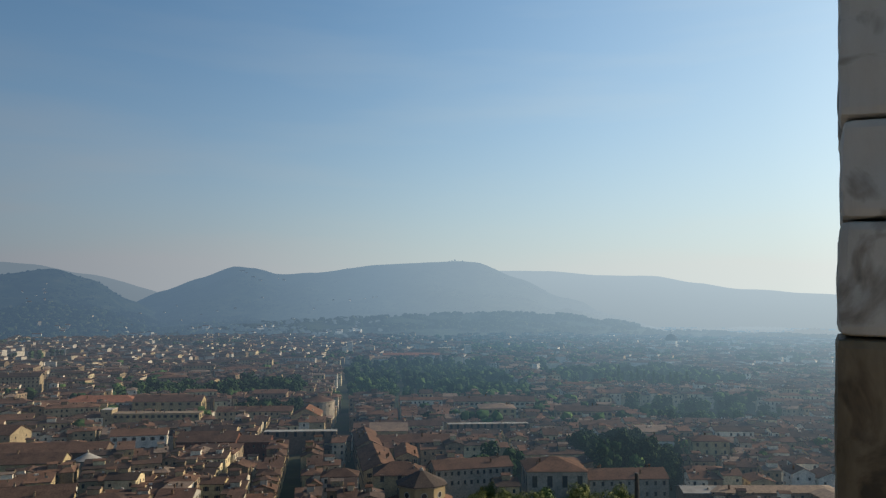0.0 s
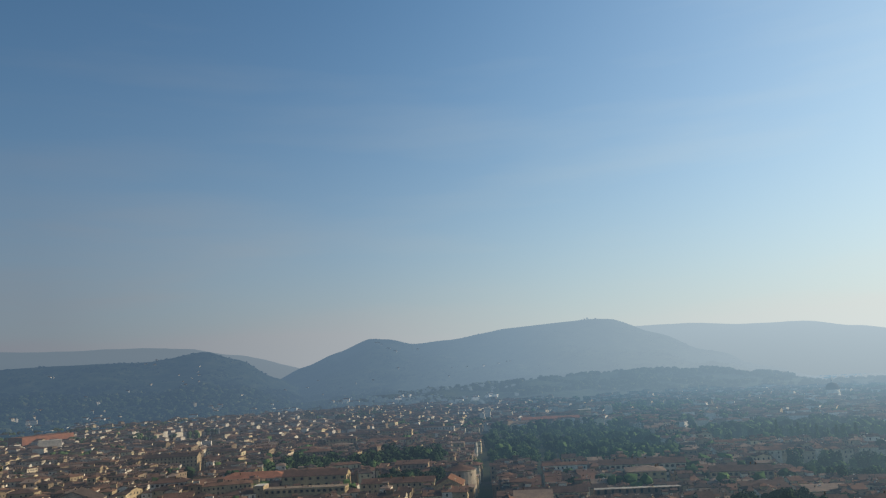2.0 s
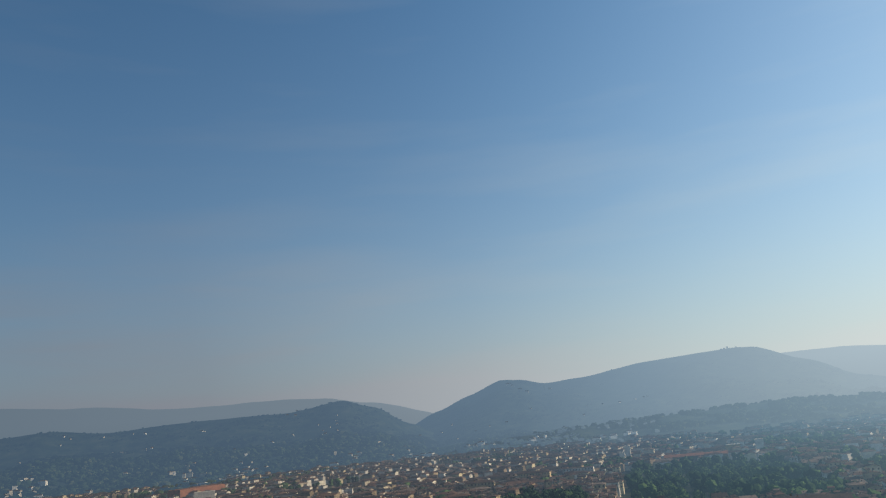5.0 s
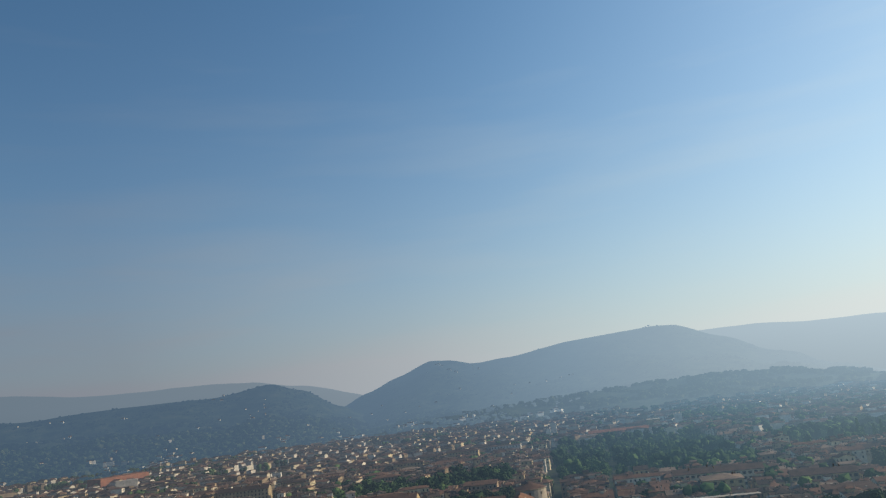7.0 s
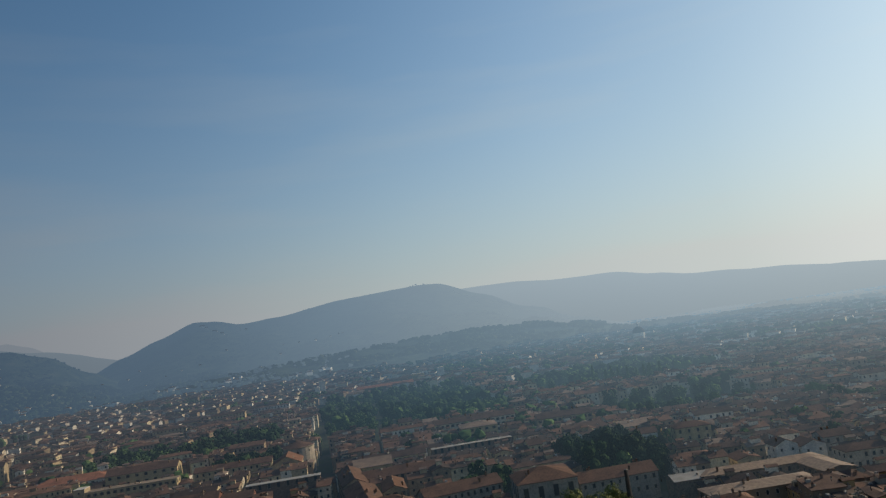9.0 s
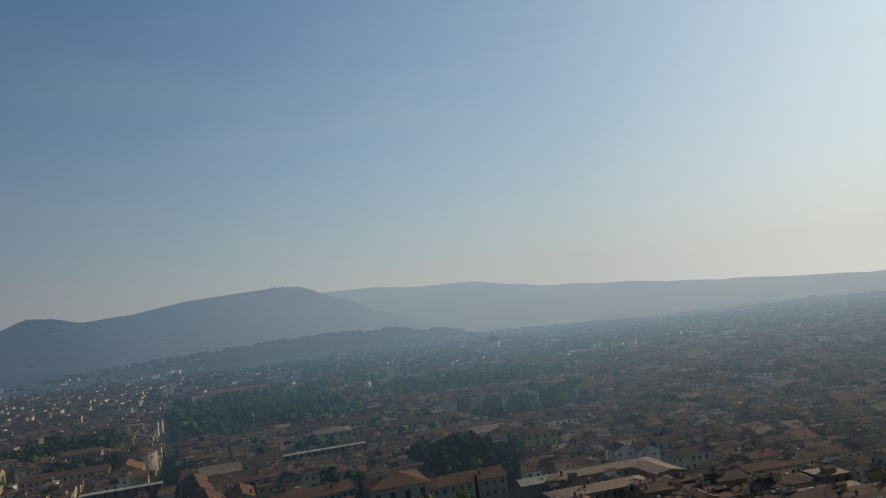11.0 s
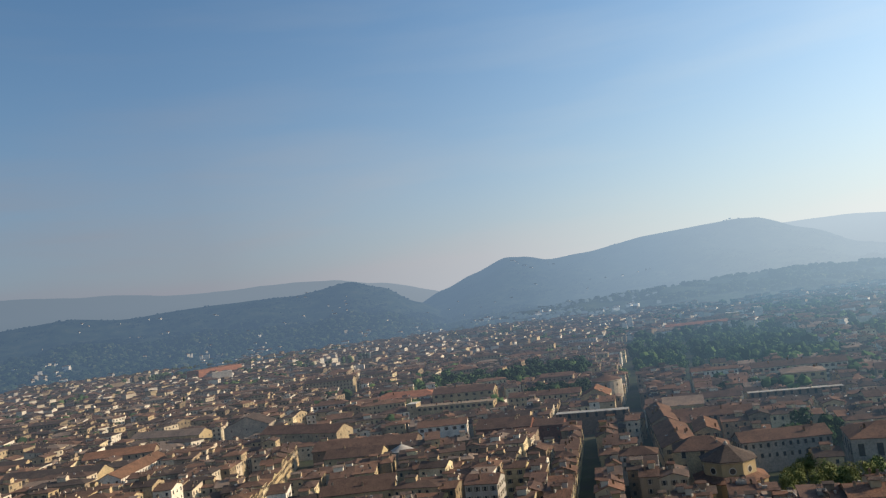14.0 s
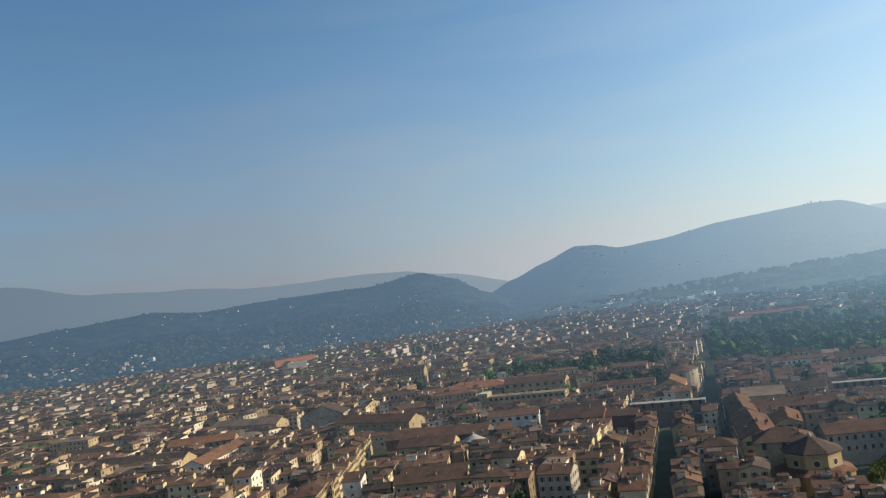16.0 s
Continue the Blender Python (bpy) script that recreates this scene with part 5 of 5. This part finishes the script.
# ---- trees ----
def crown_mesh(name, mat, radius, height, count, leaf, seed, cypress=False, loose=0.35):
    """Many small tilted leaf clumps in an uneven crown with gaps."""
    r = random.Random(seed)
    me = Mesh([mat])
    lobes = [(r.uniform(-0.55, 0.55) * radius, r.uniform(-0.55, 0.55) * radius, r.uniform(0.1, 0.8) * height, r.uniform(0.3, 0.55) * radius) for _ in range(11)]
    for _ in range(count):
        if cypress:
            z = r.random()
            k = radius * math.sin(min(1, z * 2.2 + 0.25) * 1.57) * (1 - z) ** 0.6 * r.uniform(0.7, 1.05)
            a = r.uniform(0, 6.3)
            c = Vector((k * math.cos(a), k * math.sin(a), z * height))
            d = Vector((math.cos(a), math.sin(a), 0.3))
        else:
            x, y, z, k = r.choice(lobes)
            d = Vector((r.gauss(0, 1), r.gauss(0, 1), r.gauss(0, 1))).normalized() * k * r.uniform(0.75, 1.1)
            c = Vector((x, y, z)) + d
        out = d.normalized() + loose * Vector((r.gauss(0, 1), r.gauss(0, 1), r.gauss(0, 1)))
        a = out.cross(Vector((r.gauss(0, 1), r.gauss(0, 1), r.gauss(0, 1)))).normalized()
        b = out.cross(a).normalized() * leaf * r.uniform(0.6, 1.1)
        a = a * leaf * r.uniform(0.7, 1.2)
        me.face([tuple(c - a), tuple(c - b * 0.8), tuple(c + a), tuple(c + b)])
    return me.data(name)


def trunk_mesh(height, radius):
    me = Mesh([BARK])
    for k in range(6):
        a0, a1 = radians(60 * k), radians(60 * k + 60)
        me.face([(radius * math.cos(a0), radius * math.sin(a0), 0), (radius * math.cos(a1), radius * math.sin(a1), 0),
                 (0.5 * radius * math.cos(a1), 0.5 * radius * math.sin(a1), height), (0.5 * radius * math.cos(a0), 0.5 * radius * math.sin(a0), height)])
    for k in range(4):
        a = 1.57 * k + 0.4
        x, y = math.cos(a), math.sin(a)
        b, e = Vector((0, 0, height * 0.75)), Vector((x * height * 0.5, y * height * 0.5, height * 1.35))
        side = Vector((-y, x, 0)) * radius * 0.3
        me.face([tuple(b - side), tuple(b + side), tuple(e)])
        me.face([tuple(b - Vector((0, 0, radius * 0.4))), tuple(b + Vector((0, 0, radius * 0.4))), tuple(e)])
    return me.data("trunk")


TRUNK = trunk_mesh(5.0, 0.35)
CROWNS = {"broad": [crown_mesh("crown", LEAF, 6.0, 9.0, 1300, 0.5, 10 + i) for i in range(4)],
          "dark": [crown_mesh("crown", LEAF_DARK, 6.0, 10.0, 1300, 0.5, 20 + i) for i in range(3)],
          "bright": [crown_mesh("crown", LEAF_BRIGHT, 6.5, 8.0, 3000, 0.36, 30 + i) for i in range(2)],
          "far_broad": [crown_mesh("crown", FAR_LEAF, 6.0, 9.0, 620, 0.85, 50 + i, loose=0.14) for i in range(4)],
          "far_dark": [crown_mesh("crown", FAR_LEAF_DARK, 6.0, 10.0, 620, 0.85, 60 + i, loose=0.14) for i in range(3)],
          "deep": [crown_mesh("crown", GROVE_LEAF, 6.0, 11.0, 1500, 0.7, 70 + i) for i in range(3)],
          "poplar": [crown_mesh("crown", FAR_LEAF, 2.6, 20.0, 420, 0.9, 80 + i, True) for i in range(2)],
          "cypress": [crown_mesh("crown", LEAF_DARK, 1.8, 15.0, 420, 0.55, 40 + i, True) for i in range(2)]}
TREE_LOOKS = {"broad": "leafy green tree in a town garden", "dark": "dark evergreen tree between the houses",
              "far_broad": "leafy green tree in a distant garden", "far_dark": "dark green tree in a distant garden",
              "deep": "dense dark green tree in a walled garden",
              "bright": "broad tree in fresh yellow-green spring leaf", "cypress": "slender dark cypress in a garden", "poplar": "tall slim poplar in light green leaf"}


def tree(kind, x, y, size, group=""):
    top = new("cypress" if kind == "cypress" else "tree")
    top.matrix_world = pose(x, y, 0, 0, 0, rng.uniform(0, 360)) @ Matrix.Diagonal((size, size, size * rng.uniform(0.85, 1.15), 1))
    tagged(top, TREE_LOOKS[kind], "tree", group)
    t = new("trunk", TRUNK)
    t.parent = top
    c = new("crown", rng.choice(CROWNS[kind]))
    c.parent = top
    c.location = (0, 0, 1.0 if kind in ("cypress", "poplar") else 3.8)


FAR_TREES = Mesh([FAR_LEAF, FAR_LEAF_DARK, FAR_BARK])


def far_tree(kind, x, y, size):
    """A tree of the far parks, joined with the others: trunk and crown of leaf clumps."""
    src = rng.choice(CROWNS[kind])
    a, tall = rng.uniform(0, 6.3), rng.uniform(0.85, 1.15)
    c, s = math.cos(a) * size, math.sin(a) * size
    mat = 0 if kind == "far_broad" else 1
    n = len(FAR_TREES.v)
    for v in src.vertices:
        p = v.co
        FAR_TREES.v.append((x + c * p[0] - s * p[1], y + s * p[0] + c * p[1], (p[2] + 2.2) * size * tall))
    for f in src.polygons:
        FAR_TREES.f.append(tuple(n + i for i in f.vertices))
        FAR_TREES.m.append(mat)
    FAR_TREES.box(x - 0.3, y - 0.3, 0, x + 0.3, y + 0.3, 6 * size, 2)


def grove(park, count, kinds, lo=0.8, hi=1.3, group="park trees", single=False):
    cx, cy, hw, hd, angle = park
    for _ in range(count):
        x, y = cx + rng.uniform(-hw, hw), cy + rng.uniform(-hd, hd)
        if not near_street(x, y, 1) and not any(inside(x, y, p, 2) for p in FOOTPRINTS):
            kind = rng.choice(kinds)
            (far_tree(kind, x, y, rng.uniform(lo, hi)) if kind.startswith("far") and not single else tree(kind, x, y, rng.uniform(lo, hi), group))

grove(PARKS[0], 300, ("far_broad", "far_broad", "far_dark"), 0.75, 1.2)
grove(PARKS[1], 26, ("deep", "far_dark"), single=True)
grove(PARKS[2], 75, ("far_broad", "far_dark", "far_broad"), 1.1, 1.7)
grove(PARKS[3], 42, ("deep", "deep", "far_dark"), 0.8, 1.55, single=True)
grove(PARKS[4], 16, ("bright", "bright", "broad"), 0.8, 1.1)
grove(PARKS[5], 75, ("far_dark", "far_dark", "far_dark", "far_broad"), 1.1, 1.9)
grove(PARKS[6], 110, ("far_broad", "far_dark"), 0.8, 1.3)
grove(PARKS[7], 14, ("far_dark", "far_broad"), 0.8, 1.2, single=True)
grove(PARKS[8], 60, ("far_broad", "far_dark"), 0.7, 1.2)
for kind, x, y, size in (("deep", 32, 572, 1.1), ("deep", 147, 384, 0.8), ("deep", 151, 394, 1.0), ("far_dark", 155, 404, 1.1), ("deep", 159, 414, 1.0), ("far_dark", 166, 430, 1.0), ("deep", 174, 447, 0.9), ("deep", 38, 578, 1.0), ("dark", -106, 308, 1.0), ("dark", -99, 312, 0.8), ("bright", 48, 355, 0.9),
                         ("bright", 56, 345, 1.0), ("bright", 50, 330, 1.0), ("bright", 85, 335, 0.9), ("bright", 95, 338, 0.8), ("far_dark", 64, 402, 1.1),
                         ("far_dark", 57, 398, 0.9), ("bright", 56, 448, 0.8), ("cypress", -565, 798, 1.5), ("cypress", -420, 398, 0.95), ("cypress", -414, 399, 0.9),
                         ("dark", -405, 396, 0.6), ("broad", -131, 415, 0.7), ("broad", -137, 422, 0.8), ("far_dark", -238, 590, 0.9), ("far_dark", -232, 594, 0.9),
                         ("cypress", -352, 470, 0.8), ("cypress", -348, 474, 0.75)):
    tree(kind, x, y, size, "garden trees")
for _ in range(40):
    far_tree(rng.choice(("far_broad", "far_dark")), -870 + rng.gauss(0, 35), 860 + rng.gauss(0, 28), rng.uniform(0.7, 1.2))
for k in range(14):
    tree("poplar", 268 + 4.6 * k + rng.uniform(-3, 3), 850 - 4.5 * k + rng.uniform(-14, 14), rng.uniform(0.9, 1.35), "row of poplars")
for _ in range(230):
    r, az = rng.uniform(400, 1100), rng.uniform(13, 49)
    if any(inside(r * math.sin(radians(az)), r * math.cos(radians(az)), p, 4) for p in FOOTPRINTS):
        continue
    far_tree(rng.choice(("far_broad", "far_dark")), r * math.sin(radians(az)), r * math.cos(radians(az)), rng.uniform(0.8, 1.3))
tagged(FAR_TREES.part("park_trees"), "green and dark leafy trees of the far parks", "trees", kind="stuff")


# ---- the pillar beside the camera, and an unseen support added under it ----
FRAME_AZ, FRAME_R = 32.0, 2.3


def marble(name, tones):
    n = Nodes(name)
    base = n.ramp(n.noise(3.5, 6, 0.65, (1, 1, 0.3)), [(0.3, tones[0]), (0.5, tones[1]), (0.75, tones[2])])
    vein = n.add("ShaderNodeTexNoise")
    vein.inputs["Scale"].default_value = 5.0
    vein.inputs["Detail"].default_value = 8.0
    vein.inputs["Distortion"].default_value = 1.4
    n.link(n.coords(1.0), vein.inputs["Vector"])
    dark = n.ramp(vein.outputs["Fac"], [(0.34, (0.22, 0.2, 0.18)), (0.42, (0.6, 0.56, 0.52)), (0.5, (1, 1, 1))])
    n.bump(n.noise(18.0, 6, 0.7), 0.5, 0.01)
    return n.done(n.mix(0.85, base, dark, "MULTIPLY"), 0.7, 0.3)


MARBLE = marble("weathered marble", ((0.30, 0.25, 0.20), (0.46, 0.39, 0.32), (0.56, 0.49, 0.41)))
BROWN_MARBLE = marble("brown marble", ((0.10, 0.065, 0.032), (0.22, 0.15, 0.085), (0.36, 0.27, 0.17)))
TERRACE = plain("terrace stone", (0.42, 0.38, 0.32), 0.8, 0.25, 2.0)


def block(z0, z1, shift, seed):
    """One course of the pillar: a worn stone block with chipped, rounded edges."""
    r = random.Random(seed)
    bm = bmesh.new()
    bmesh.ops.create_cube(bm, size=1.0)
    bmesh.ops.scale(bm, vec=(0.62, 0.55, z1 - z0), verts=bm.verts)
    bmesh.ops.bevel(bm, geom=list(bm.edges), offset=0.022, segments=2, affect='EDGES', profile=0.6)
    bmesh.ops.subdivide_edges(bm, edges=[e for e in bm.edges if e.calc_length() > 0.15], cuts=7, use_grid_fill=True)
    for v in bm.verts:
        p = v.co * 9 + Vector((seed * 7.1, 0, 0))
        v.co += Vector((noise.noise(p), noise.noise(p + Vector((9, 3, 1))), 0)) * 0.007
    me = bpy.data.meshes.new("block")
    bm.to_mesh(me)
    bm.free()
    # the lower three courses get the browner, darker tones
    me.materials.append(BROWN_MARBLE if seed <= 3 else MARBLE)
    ob = new("block", me)
    ob.location = (0.31 + shift, 0.0, (z0 + z1) / 2)
    return ob


# the left edge of the pillar stands at a bearing of 32 degrees
BASE_Z = 90.4
pillar = new("stone_pillar")
pillar.matrix_world = pose(FRAME_R * math.sin(radians(FRAME_AZ)) - 0.081, FRAME_R * math.cos(radians(FRAME_AZ)), BASE_Z, 0, 2.3, -FRAME_AZ)
tagged(pillar, "weathered marble pillar of stacked stone blocks", "pillar")
eye = EYE[2] - BASE_Z
# joints between the courses
JOINTS = [0.0, 0.45, 1.0, eye - 0.06, eye + 0.213, eye + 0.452, eye + 0.93, eye + 1.35]
for k in range(len(JOINTS) - 1):
    ob = block(JOINTS[k] + 0.003, JOINTS[k + 1] - 0.003, [0.0, -0.001, 0.001, 0.004, 0.011, 0.004, 0.002][k], k + 1)
    ob.parent = pillar

# stand-in shaft, out of view, added so the pillar rests on something
me = Mesh([TERRACE])
tube(me, [ring(32, 6.0, 0), ring(32, 4.0, 60), ring(32, 3.2, 88), ring(32, 3.4, 89.6), ring(32, 3.4, 90.4)])
tower_ob = me.part("tower", None)
tagged(tower_ob, "plain unseen support added under the pillar", "tower", kind="structure")
